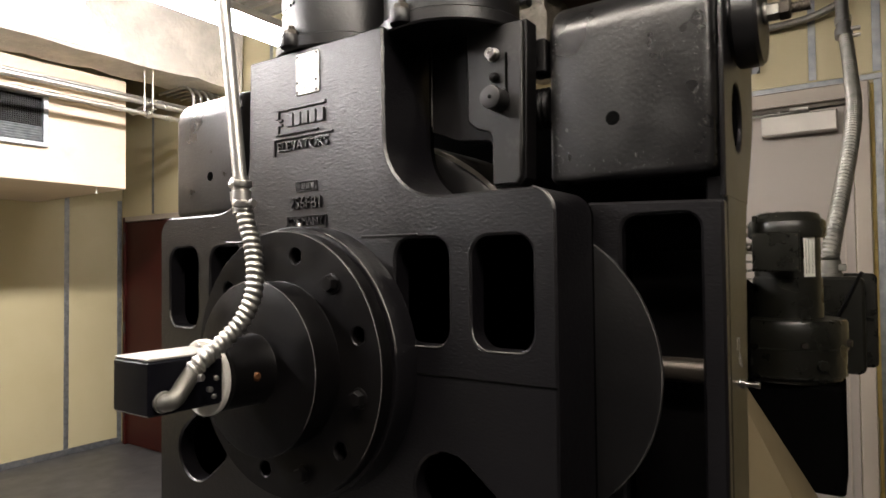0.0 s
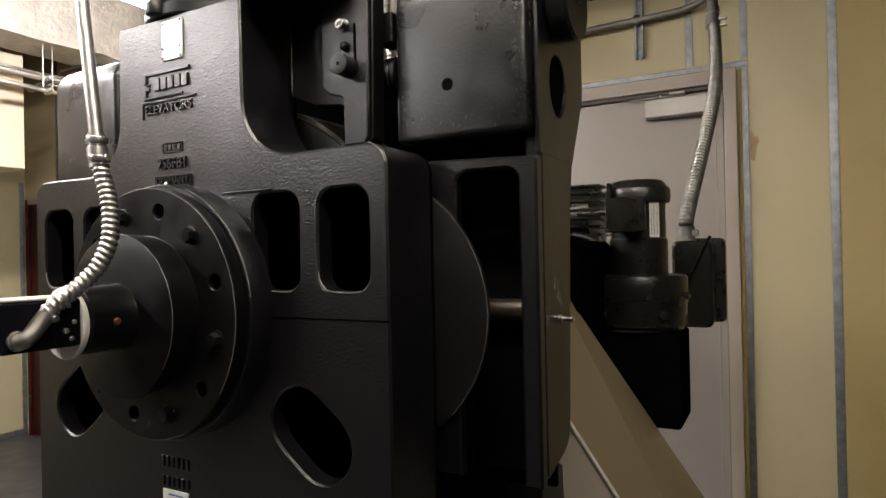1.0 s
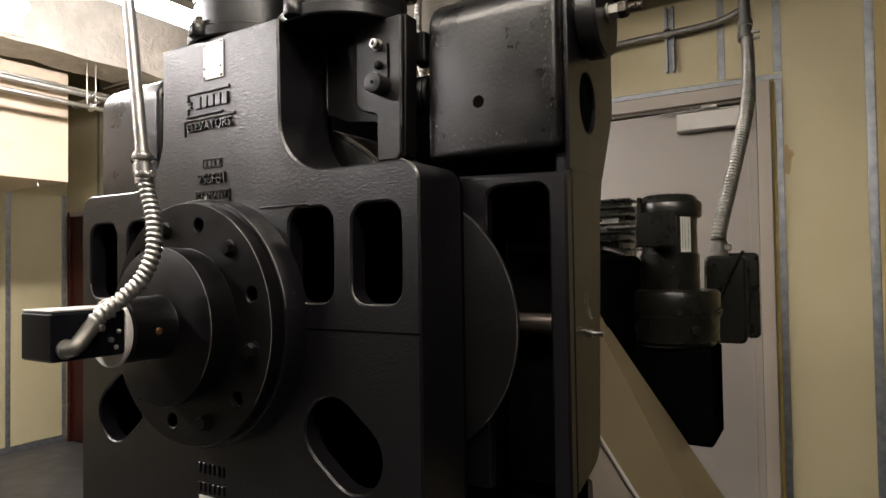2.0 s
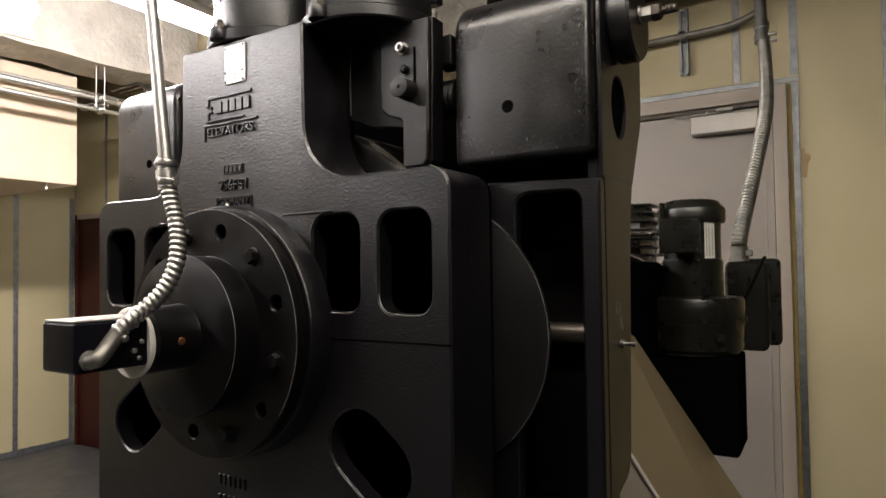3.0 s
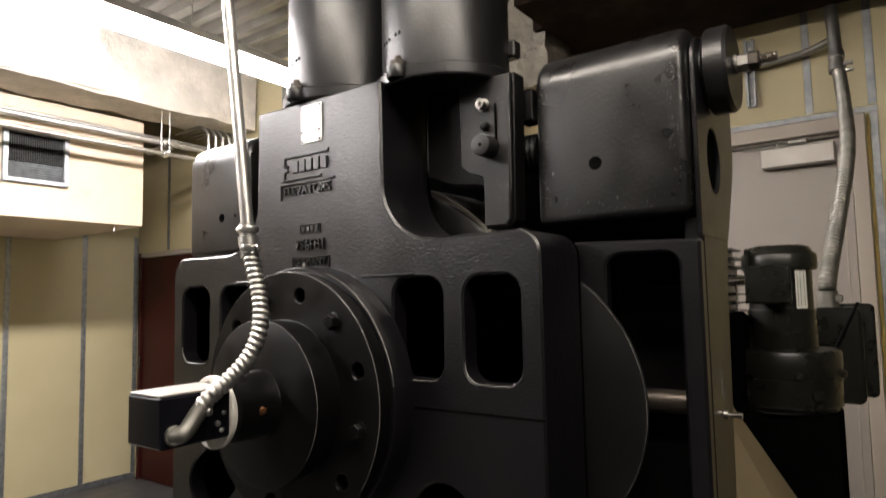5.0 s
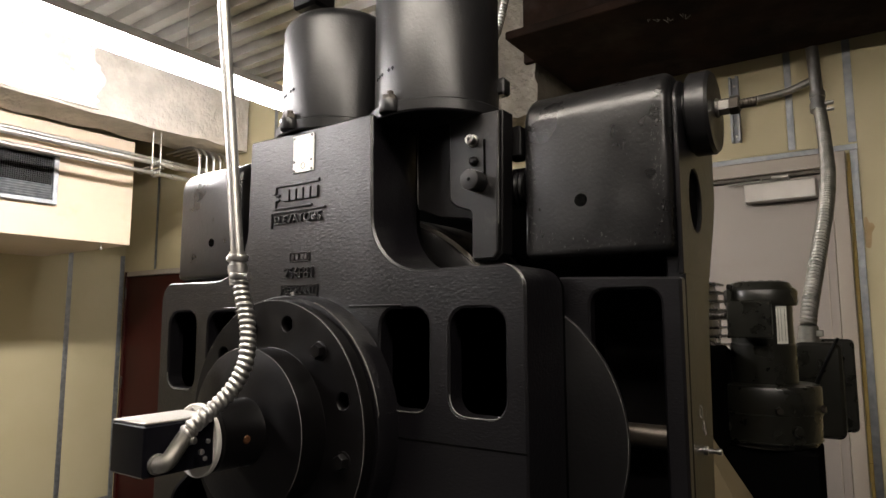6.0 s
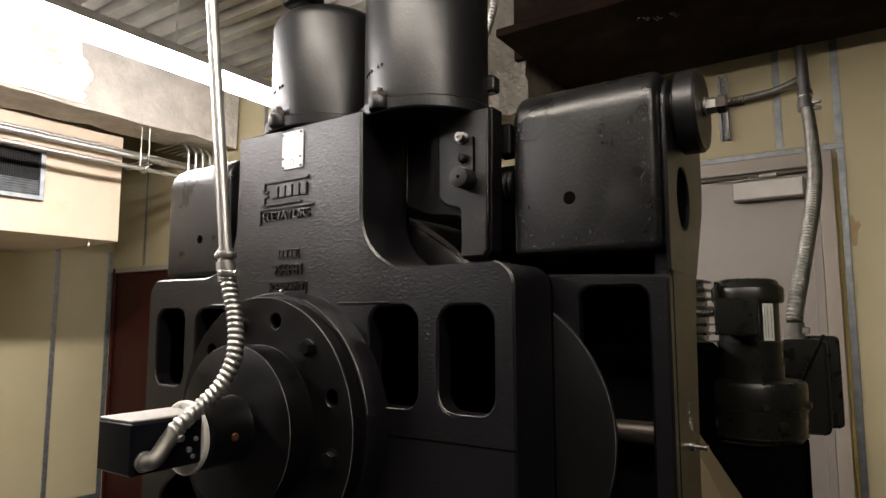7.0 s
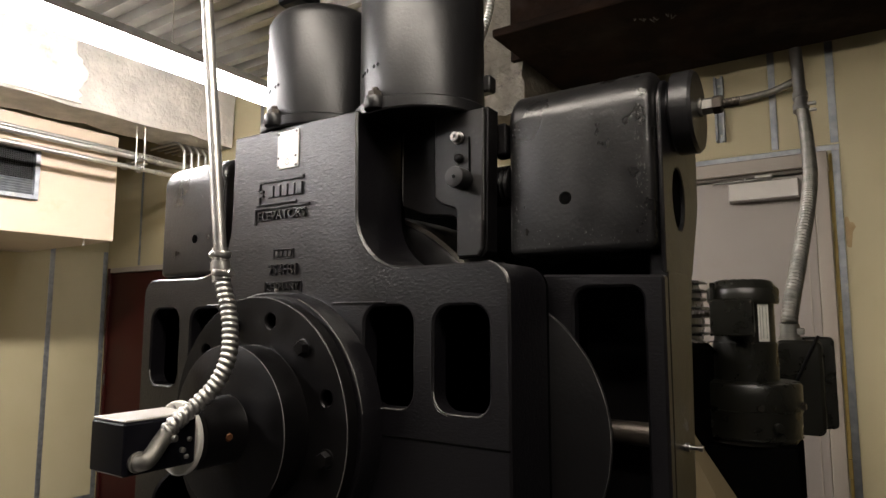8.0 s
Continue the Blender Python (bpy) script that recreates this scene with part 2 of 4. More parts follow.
def prism(bm, outer, holes, w0, w1, b=0.003, f=XZ, back=True, steps=1, far=True):
    """A plate with this outline and these openings from w0 to w1, its edges bevelled by b."""
    if area(outer) < 0:
        outer = outer[::-1]
    loops = [(outer, 1)] + [(h if area(h) > 0 else h[::-1], -1) for h in holes]
    s = 1 if w1 > w0 else -1
    caps = [[], []]
    for loop, sign in loops:
        curve = [(b * (1 - math.sin(math.pi / 2 * k / steps)), b * (1 - math.cos(math.pi / 2 * k / steps))) for k in range(steps + 1)]
        near = [(inset(loop, d * sign), h) for d, h in curve]
        rows = [(lp, w0 + s * h) for lp, h in near] + ([(lp, w1 - s * h) for lp, h in near[::-1]] if far else [(loop, w1)]) if b > 0 else [(loop, w0), (loop, w1)]
        vs = [[bm.verts.new(f(u, v, w)) for u, v in lp] for lp, w in rows]
        k = len(loop)
        for r0, r1 in zip(vs, vs[1:]):
            for i in range(k):
                bm.faces.new((r0[i - 1], r0[i], r1[i], r1[i - 1]))
        for c, r in ((0, vs[0]), (1, vs[-1])):
            caps[c] += [bm.edges.get((r[i - 1], r[i])) for i in range(k)]
    for c in (0, 1) if back else (0,):
        bmesh.ops.triangle_fill(bm, use_beauty=True, edges=caps[c])
    return bm


def box(bm, lo, hi, b=0.003):
    prism(bm, rect(lo[0], lo[1], hi[0], hi[1], b), [], lo[2], hi[2], b, XY)
    return bm


def frames(pts):
    pts = [Vector(p) for p in pts]
    tan = [(pts[min(i + 1, len(pts) - 1)] - pts[max(i - 1, 0)]).normalized() for i in range(len(pts))]
    up = Vector((0, 0, 1)) if abs(tan[0].z) < 0.9 else Vector((1, 0, 0))
    nrm = (up - tan[0] * up.dot(tan[0])).normalized()
    out = []
    for p, t in zip(pts, tan):
        nrm = (nrm - t * nrm.dot(t)).normalized()
        out.append((p, t, nrm, t.cross(nrm)))
    return out


def sweep(bm, pts, radius, seg=16, caps=True):
    """A round bar along pts; radius is a number or a list with one for each point."""
    rs = radius if isinstance(radius, list) else [radius] * len(pts)
    rings = []
    for (p, t, a, c), r in zip(frames(pts), rs):
        rings.append([bm.verts.new(p + (a * math.cos(2 * math.pi * i / seg) + c * math.sin(2 * math.pi * i / seg)) * r) for i in range(seg)])
    for r0, r1 in zip(rings, rings[1:]):
        for i in range(seg):
            bm.faces.new((r0[i - 1], r0[i], r1[i], r1[i - 1]))
    if caps:
        bm.faces.new(rings[0][::-1])
        bm.faces.new(rings[-1])
    return bm


def turned(bm, p, axis, profile, seg=48):
    """A turned body: profile rows (distance along axis, radius)."""
    p, axis = Vector(p), Vector(axis).normalized()
    up = Vector((0, 0, 1)) if abs(axis.z) < 0.9 else Vector((1, 0, 0))
    a = (up - axis * up.dot(axis)).normalized()
    c = axis.cross(a)
    rings = [[bm.verts.new(p + axis * d + (a * math.cos(2 * math.pi * i / seg) + c * math.sin(2 * math.pi * i / seg)) * max(r, 1e-4)) for i in range(seg)] for d, r in profile]
    for r0, r1 in zip(rings, rings[1:]):
        for i in range(seg):
            bm.faces.new((r0[i - 1], r0[i], r1[i], r1[i - 1]))
    bm.faces.new(rings[0][::-1])
    bm.faces.new(rings[-1])
    return bm


def drum(r, d0, d1, b=0.003):
    return [(d0, r - b), (d0 + b * 0.3, r - b * 0.3), (d0 + b, r), (d1 - b, r), (d1 - b * 0.3, r - b * 0.3), (d1, r - b)]


def smooth_path(pts, step=0.01):
    pts = [Vector(p) for p in pts]
    ext = [pts[0] * 2 - pts[1]] + pts + [pts[-1] * 2 - pts[-2]]
    out = []
    for i in range(1, len(ext) - 2):
        p0, p1, p2, p3 = ext[i - 1:i + 3]
        n = max(2, int((p2 - p1).length / step))
        for j in range(n):
            t = j / n
            out.append(0.5 * ((2 * p1) + (p2 - p0) * t + (2 * p0 - 5 * p1 + 4 * p2 - p3) * t * t + (3 * p1 - p0 - 3 * p2 + p3) * t ** 3))
    return out + [pts[-1]]


def flexible(bm, pts, r, pitch=0.0085, seg=18):
    path = smooth_path(pts, 0.0012)
    keep, want, gone = [path[0]], pitch / 6, 0.0
    for p, q in zip(path, path[1:]):
        d = (q - p).length
        while gone + d >= want:
            keep.append(p.lerp(q, (want - gone) / d))
            p, d, gone = keep[-1], (q - keep[-1]).length, 0.0
        gone += d
    rings = []
    for i, (p, t, a, c) in enumerate(frames(keep)):
        ring = []
        for k in range(seg):
            ph = (i / 6 + k / seg) % 1.0
            rr = r * (0.80 + 0.20 * max(0.0, math.sin(math.pi * min(1.0, ph * 1.3))) ** 0.5)
            q = 2 * math.pi * k / seg
            ring.append(bm.verts.new(p + (a * math.cos(q) + c * math.sin(q)) * rr))
        rings.append(ring)
    for r0, r1 in zip(rings, rings[1:]):
        for i in range(seg):
            bm.faces.new((r0[i - 1], r0[i], r1[i], r1[i - 1]))
    bm.faces.new(rings[0][::-1])
    bm.faces.new(rings[-1])
    return bm


def hexbolt(bm, p, axis, r, h, washer=0.0):
    p, axis = Vector(p), Vector(axis).normalized()
    turned(bm, p, axis, [(0, r), (h * 0.85, r), (h, r * 0.86)], 6)
    if washer:
        turned(bm, p, axis, drum(r * 1.25, 0, washer, 0.0008), 20)
    return bm


def lettering(body, size, m, depth=0.002):
    cu = bpy.data.curves.new("lettering", "FONT")
    cu.body, cu.size, cu.extrude, cu.align_x, cu.align_y = body, size, depth, "CENTER", "CENTER"
    ob = bpy.data.objects.new("lettering", cu)
    scene.collection.objects.link(ob)
    bpy.context.view_layer.update()
    me = bpy.data.meshes.new_from_object(ob.evaluated_get(bpy.context.evaluated_depsgraph_get()))
    bpy.data.objects.remove(ob)
    bm = bmesh.new()
    bm.from_mesh(me)
    bm.transform(m)
    return bm


B = bmesh.new

# ---- the room ----
def shell(name, lo, hi, material, label, category="wall"):
    return tagged(part(name, box(B(), lo, hi, 0.0), material, None), label, category, "", "structure")


floor = shell("floor", (LEFT - 0.2, REAR - 0.2, FLOOR - 0.15), (RIGHT + 0.2, BACK + 0.2, FLOOR), FLOORM, "grey painted concrete floor with dark scuffs", "floor")
wall_back = shell("wall_back", (LEFT - 0.2, BACK, FLOOR), (RIGHT + 0.2, BACK + 0.2, CEIL + 0.1), WALL, "olive yellow painted wall panels with metal joint strips")
wall_left = shell("wall_left", (LEFT - 0.2, REAR, FLOOR), (LEFT, BACK, CEIL + 0.1), WALL, "olive yellow painted wall panels with metal joint strips")
# two unseen walls close the room, dark so the black paint reflects little
wall_right = shell("wall_right", (RIGHT, REAR, FLOOR), (RIGHT + 0.2, BACK, CEIL + 0.1), UNSEEN_WALL, "unseen plain wall kept dark to dim reflections")
wall_rear = shell("wall_rear", (LEFT - 0.2, REAR - 0.2, FLOOR), (RIGHT + 0.2, REAR, CEIL + 0.1), UNSEEN_WALL, "unseen plain wall kept dark to dim reflections")


def deck():
    bm = B()
    prof, y = [], REAR
    while y < BACK:
        prof += [(y, 3.24), (y + 0.055, 3.24), (y + 0.075, 3.29), (y + 0.13, 3.29)]
        y += 0.15
    lo = [bm.verts.new((LEFT, u, v)) for u, v in prof]
    hi = [bm.verts.new((RIGHT, u, v)) for u, v in prof]
    for i in range(len(prof) - 1):
        bm.faces.new((lo[i], lo[i + 1], hi[i + 1], hi[i]))
    tagged(part("ceiling", bm, DECK, None, angle=20), "corrugated galvanised steel deck ceiling", "ceiling", "", "structure")
    shell("ceiling_slab", (LEFT - 0.2, REAR - 0.2, CEIL + 0.1), (RIGHT + 0.2, BACK + 0.2, CEIL + 0.25), CONCRETE, "concrete slab above the steel deck", "ceiling")


deck()


def rough_block(bm, lo, hi, n, amp, freq):
    """A lump of concrete with an uneven skin."""
    bmesh.ops.create_cube(bm, size=1.0)
    size = [hi[i] - lo[i] for i in range(3)]
    for v in bm.verts:
        v.co = Vector([lo[i] + (v.co[i] + 0.5) * size[i] for i in range(3)])
    for axis in range(3):
        for k in range(1, n[axis]):
            co, no = [0, 0, 0], [0, 0, 0]
            co[axis], no[axis] = lo[axis] + size[axis] * k / n[axis], 1
            bmesh.ops.bisect_plane(bm, geom=bm.verts[:] + bm.edges[:] + bm.faces[:], plane_co=co, plane_no=no)
    for v in bm.verts:
        v.co += noise.noise_vector(v.co * freq) * amp + noise.noise_vector(v.co * freq * 3.1) * amp * 0.4
    return bm


concrete_beam = tagged(part("concrete_beam", rough_block(B(), (-3.98, REAR + 0.03, 2.72), (-3.6, BACK - 0.03, 3.235), (4, 70, 8), 0.022, 5.0), CONCRETE, None, angle=60), "old rough concrete ceiling beam with pale plaster patches", "beam", "", "structure")
random.seed(11)
edge = [(1.14 + 0.05 * noise.noise(Vector((0, z * 7, 3))) + 0.03 * noise.noise(Vector((4, z * 31, 1))) - 0.25 * max(0, z - 2.98), z) for z in [2.735 + 0.008 * k for k in range(60)]]
bm = prism(B(), [(REAR + 0.1, 2.735), *edge, (REAR + 0.1, edge[-1][1])], [], -3.605, -3.578, 0.004, YZ)
part("plaster_skim", bm, mat("white_plaster", (0.78, 0.75, 0.68), 0.8, col2=(0.62, 0.58, 0.5), scale=7, bump=0.6, bscale=30, dist=0.008, stain=(0.45, 0.41, 0.33), sscale=4, slo=0.6, shi=0.7), concrete_beam, "white plaster skim on the beam")
haunch = tagged(part("concrete_haunch", rough_block(B(), (-1.5, 1.75, 2.36), (-0.82, BACK - 0.02, 3.235), (14, 12, 16), 0.035, 6.0), HAUNCH, None, angle=60), "broken rough concrete haunch holding a steel beam", "beam", "", "structure")


def steel_beam():
    t = thing("steel_beam", "dark rusty steel ceiling beam with chalk marks", "beam", "", "structure")
    bm = B()
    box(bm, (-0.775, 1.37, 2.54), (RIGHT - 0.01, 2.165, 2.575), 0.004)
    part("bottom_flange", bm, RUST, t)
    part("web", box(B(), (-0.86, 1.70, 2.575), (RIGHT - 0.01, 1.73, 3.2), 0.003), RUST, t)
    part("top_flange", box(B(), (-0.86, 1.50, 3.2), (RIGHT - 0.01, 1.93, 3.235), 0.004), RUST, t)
    random.seed(4)
    bm = B()
    for i in range(7):
        x = -0.24 + i * 0.016 + (0.03 if i > 4 else 0)
        y = 1.53 + random.uniform(-0.012, 0.012) + 0.006 * i
        sweep(bm, [(x, y, 2.5395), (x + random.uniform(-0.01, 0.012), y + random.uniform(0.012, 0.04), 2.5395), (x + random.uniform(0.004, 0.016), y + random.uniform(0.0, 0.03), 2.5395)], 0.0014, 5)
    part("chalk_mark", bm, CHALK, t, "pale chalk scribble")


steel_beam()


def strip(parent, lo, hi, material=GALV):
    return part("strip", box(B(), lo, hi, 0.0015), material, parent)


# wall panels between the joints
for x0, x1, z0, z1, m in ((0.384, 0.684, FLOOR, 3.2, WALL), (0.72, 1.30, FLOOR, 3.2, OCHRE), (1.34, 2.5, FLOOR, 3.2, WALL), (-0.42, 0.125, 2.145, 3.2, WALL), (0.16, 0.353, 2.145, 3.2, WALL),
                          (-2.08, -0.76, FLOOR, 3.2, WALL), (-3.28, -2.12, FLOOR, 3.2, WALL), (-4.23, -3.32, FLOOR, 3.2, WALL), (-4.84, -4.27, 1.85, 3.2, WALL), (-5.35, -4.88, 1.85, 3.2, WALL)):
    part("panel", box(B(), (x0, BACK - 0.003, z0), (x1, BACK - 0.0004, z1), 0.001), m, wall_back)
for y0, y1 in ((-2.3, -1.12), (-1.08, -0.52), (-0.48, 0.06), (0.10, 0.65), (0.69, 1.235), (1.275, 1.824), (1.864, 2.27)):
    part("panel", box(B(), (LEFT + 0.0004, y0, FLOOR + 0.051), (LEFT + 0.003, y1, 2.0), 0.001), WALL, wall_left)

# metal strips over the joints of the wall panels
for x, z0, z1, w in ((0.142, 2.15, 3.2, 0.028), (0.368, 2.15, 3.2, 0.03), (0.702, FLOOR, 3.2, 0.034), (1.32, FLOOR, 3.2, 0.034), (-4.86, 1.86, 3.2, 0.03), (-4.25, 1.86, 3.2, 0.03), (-3.3, FLOOR, 3.2, 0.034), (-2.1, FLOOR, 3.2, 0.034)):
    strip(wall_back, (x - w / 2, BACK - 0.004, z0), (x + w / 2, BACK - 0.0005, z1))
strip(wall_back, (-0.75, BACK - 0.005, 2.118), (0.384, BACK - 0.0005, 2.142))
strip(wall_back, (0.354, BACK - 0.006, FLOOR), (0.382, BACK - 0.0005, 2.117))
strip(wall_back, (-0.452, BACK - 0.012, 2.15), (-0.425, BACK - 0.0005, 2.9), WHITE)
for y in (0.08, 0.67, 1.255, 1.844, 2.30):
    strip(wall_left, (LEFT + 0.0005, y - 0.02, FLOOR), (LEFT + 0.005, y + 0.02, 2.0))
part("base_trim", box(B(), (LEFT + 0.0005, REAR, FLOOR), (LEFT + 0.006, BACK - 0.01, FLOOR + 0.05), 0.001), GALV, wall_left)
random.seed(7)
bm = B()
for i in range(30):
    z = FLOOR + 0.05 + i * 0.075
    box(bm, (0.341 + random.uniform(-0.003, 0.003), BACK - 0.012 + random.uniform(0, 0.004), z), (0.3545, BACK - 0.0005, z + 0.078), 0.003)
part("sealant_bead", bm, CAULK, wall_back, "yellowed sealant bead beside the door frame")
bm = B()
prism(bm, rounded([(0.386, 1.70, .005), (0.403, 1.69, .006), (0.411, 1.76, .008), (0.423, 1.78, .008), (0.414, 1.80, .006), (0.403, 1.798, .006), (0.396, 1.83, .006), (0.385, 1.82, .004)]), [], BACK - 0.0042, BACK - 0.0028, 0.0)
part("patch", bm, STAIN, wall_back, "brown glue patch on the paint")


def grey_door():
    t = thing("door_1", "closed taupe steel door with a silver closer", "door", "", "structure")
    y = BACK
    leaf = part("door_leaf", box(B(), (-0.62, y - 0.022, FLOOR + 0.01), (0.28, y - 0.0005, 2.022), 0.002), DOOR, t)
    part("jamb", box(B(), (0.283, y - 0.045, FLOOR), (0.338, y - 0.0005, 2.11), 0.004), FRAME, t)
    part("jamb", box(B(), (-0.68, y - 0.045, FLOOR), (-0.623, y - 0.0005, 2.11), 0.004), FRAME, t)
    part("head", box(B(), (-0.622, y - 0.045, 2.046), (0.282, y - 0.0005, 2.11), 0.004), FRAME, t)
    # dark bronze here paints the shade below the frame head
    part("door_stop", box(B(), (-0.62, y - 0.034, 2.026), (0.28, y - 0.0005, 2.044), 0.002), BRONZE, t, "head stop coloured dark for the shade on it")
    part("seam", box(B(), (0.243, y - 0.0245, FLOOR + 0.01), (0.249, y - 0.0222, 2.0), 0.0005), FRAME, leaf)
    closer = part("door_closer", prism(B(), rect(-0.05, 1.918, 0.23, 2.002, 0.006), [], y - 0.085, y - 0.0235, 0.005), CLOSER, t, "silver box door closer")
    bm = B()
    box(bm, (-0.12, y - 0.07, 2.008), (0.13, y - 0.05, 2.016), 0.002)
    box(bm, (0.06, y - 0.08, 2.012), (0.13, y - 0.045, 2.03), 0.004)
    turned(bm, (0.02, y - 0.06, 2.0), (0, 0, 1), drum(0.008, 0, 0.022, 0.001), 16)
    part("closer_arm", bm, DULL_STEEL, closer)


grey_door()


def red_door():
    t = thing("door_2", "closed dark red steel door in the corner", "door", "", "structure")
    y = BACK
    leaf = part("door_leaf", box(B(), (-5.248, y - 0.022, FLOOR + 0.01), (-4.27, y - 0.0005, 1.80), 0.002), RED, t)
    part("jamb", box(B(), (-5.288, y - 0.04, FLOOR), (-5.25, y - 0.0005, 1.845), 0.003), RED, t)
    part("jamb", box(B(), (-4.268, y - 0.04, FLOOR), (-4.23, y - 0.0005, 1.845), 0.003), RED, t)
    part("head", box(B(), (-5.249, y - 0.04, 1.802), (-4.269, y - 0.0005, 1.845), 0.003), FRAME, t)
    for z in (0.05, 0.8, 1.6):
        bm = B()
        turned(bm, (-5.248, y - 0.045, z), (0, 0, 1), drum(0.009, 0, 0.1, 0.001), 12)
        part("hinge", bm, BRONZE, leaf)


red_door()


def duct():
    t = thing("boxed_duct", "cream boxed-in duct along the wall", "duct", "", "structure")
    part("casing", box(B(), (LEFT + 0.001, REAR + 0.01, 1.94), (-4.0, 1.617, 2.705), 0.004), DUCT, t)
    for y in (0.3, 1.44):
        bm = B()
        sweep(bm, [(-4.05, y, 1.94), (-4.05, y, 1.90)], 0.004, 8)
        turned(bm, (-4.05, y, 1.895), (0, 0, 1), drum(0.009, 0, 0.02, 0.002), 6)
        part("threaded_rod", bm, STEEL, t)
    v = thing("vent_grille", "aluminium framed vent with black mesh and louvres", "vent")
    y0, y1, z0, z1, x = 0.72, 1.10, 2.155, 2.50, -3.9995
    part("frame", prism(B(), rect(y0, z0, y1, z1), [rect(y0 + 0.03, z0 + 0.03, y1 - 0.03, z1 - 0.03)], x, x + 0.03, 0.003, YZ), GALV, v)
    part("backing", box(B(), (x, y0 + 0.031, z0 + 0.031), (x + 0.004, y1 - 0.031, z1 - 0.031), 0), DARK, v)
    bm = B()
    for i in range(25):
        y = y0 + 0.035 + i * 0.0128
        box(bm, (x + 0.006, y, z0 + 0.135), (x + 0.009, y + 0.003, z1 - 0.031), 0)
    for i in range(13):
        z = z0 + 0.14 + i * 0.0128
        box(bm, (x + 0.0092, y0 + 0.031, z), (x + 0.012, y1 - 0.031, z + 0.003), 0)
    part("mesh", bm, RUBBER, v)
    for i in range(6):
        z = z0 + 0.034 + i * 0.016
        bm = B()
        prism(bm, [(x + 0.005, z), (x + 0.024, z + 0.010), (x + 0.024, z + 0.0125), (x + 0.005, z + 0.0025)], [], y0 + 0.031, y1 - 0.031, 0, lambda u, w, s: (u, s, w))
        part("slat", bm, GALV, v)


duct()


def ceiling_pipes():
    for z, r, x in ((2.518, 0.021, -3.75), (2.440, 0.016, -3.75), (2.572, 0.013, -3.86)):
        t = thing("pipe", "galvanised conduit pipe running below the concrete beam", "pipe", "pipes below the beam")
        part("tube", sweep(B(), [(x, REAR + 0.01, z), (x, 2.1, z)], r, 16), STEEL, t)
        for y in (-1.2, 0.45, 1.78):
            bm = B()
            turned(bm, (x, y, z), (0, 1, 0), drum(r * 1.22, -0.03, 0.03, 0.002), 16)
            for s in (-0.02, 0.02):
                turned(bm, (x + r, y + s, z), (1, 0, 0), drum(0.006, 0, 0.012, 0.001), 6)
            part("coupling", bm, STEEL, t)
    for y in (-0.9, 1.63):
        t = thing("pipe_hanger", "zinc strut channel hanger on two threaded rods", "hanger", "pipe hangers")
        part("channel", prism(B(), [(-3.95, 2.46), (-3.66, 2.46), (-3.66, 2.466), (-3.947, 2.466), (-3.947, 2.49), (-3.66, 2.49), (-3.66, 2.495), (-3.95, 2.495)], [], y - 0.018, y + 0.018, 0.001), STEEL, t)
        for x, dy in ((-3.685, 0.0), (-3.71, -0.045)):
            part("rod", sweep(B(), [(x, y + dy, 2.445), (x, y + dy, 2.76)], 0.0045, 8), STEEL, t)
        for z in (2.518, 2.440):
            bm = B()
            prism(bm, circle(-3.75, z, 0.030, 20), [circle(-3.75, z, 0.0215, 20)], y - 0.016, y + 0.016, 0.002)
            box(bm, (-3.722, y - 0.011, z - 0.011), (-3.70, y + 0.011, z + 0.011), 0.002)
            part("clamp", bm, STEEL, t)
            part("clamp_bolt", hexbolt(B(), (-3.70, y, z), (1, 0, 0), 0.008, 0.011), STEEL, t)
    for i in range(5):
        t = thing("bent_conduit", "thin zinc conduit bent downward beside the beam", "conduit", "bent conduits")
        y = 1.93 + 0.06 * i
        pts = [(-4.1, y, 2.70), (-3.82, y, 2.70)] + [(-3.80 + 0.13 * math.sin(k * math.pi / 12), y, 2.57 + 0.13 * math.cos(k * math.pi / 12)) for k in range(7)] + [(-3.67, y, 1.9)]
        part("tube", sweep(B(), smooth_path(pts, 0.03), 0.011, 10), STEEL, t)


ceiling_pipes()


def fluorescent(place, lens, length=1.2):
    """A wrap-around strip lamp, along its own y axis, hung on two rods."""
    t = thing("fluorescent_lamp", "lit strip fluorescent lamp hung under the deck", "lamp", "ceiling lamps")

    def add(name, bm, material):
        bm.transform(place)
        part(name, bm, material, t)

    h = length / 2
    add("housing", prism(B(), [(-0.075, 0.03), (0.075, 0.03), (0.045, 0.09), (-0.045, 0.09)], [], -h, h, 0.003), LAMPBODY)
    for e in (-0.45, 0.45):
        add("hanger", sweep(B(), [(0, e, 0.088), (0, e, 3.245 - place.translation.z)], 0.003, 6), LAMPBODY)
    add("diffuser", prism(B(), rounded([(-0.071, 0.0295), (-0.06, -0.03, 0.02), (0.06, -0.03, 0.02), (0.071, 0.0295)]), [], -h + 0.019, h - 0.019, 0), lens)
    for e in (-1, 1):
        add("end_cap", box(B(), (-0.075, e * (h - 0.009) - 0.009, -0.032), (0.075, e * (h - 0.009) + 0.009, 0.0295), 0.002), LAMPBODY)


for y in (0.63, -1.86):
    fluorescent(pose(-2.55, y, 2.742), LENS, 2.44)
fluorescent(pose(0.38, -0.58, 2.42, 0, 0, 90), LENS2, 2.1)

pad = tagged(part("concrete_pad", rough_block(B(), (-3.3, -0.1, FLOOR - 0.02), (0.32, 1.12, FLOOR + 0.06), (40, 14, 1), 0.008, 9.0), PAD, None, angle=60), "low pale rough concrete plinth under the machine", "plinth", "", "structure")
BASE = FLOOR + 0.05


# ---- the hoist machine ----
def mirror(x, s):
    return x if s > 0 else 2 * CX - x


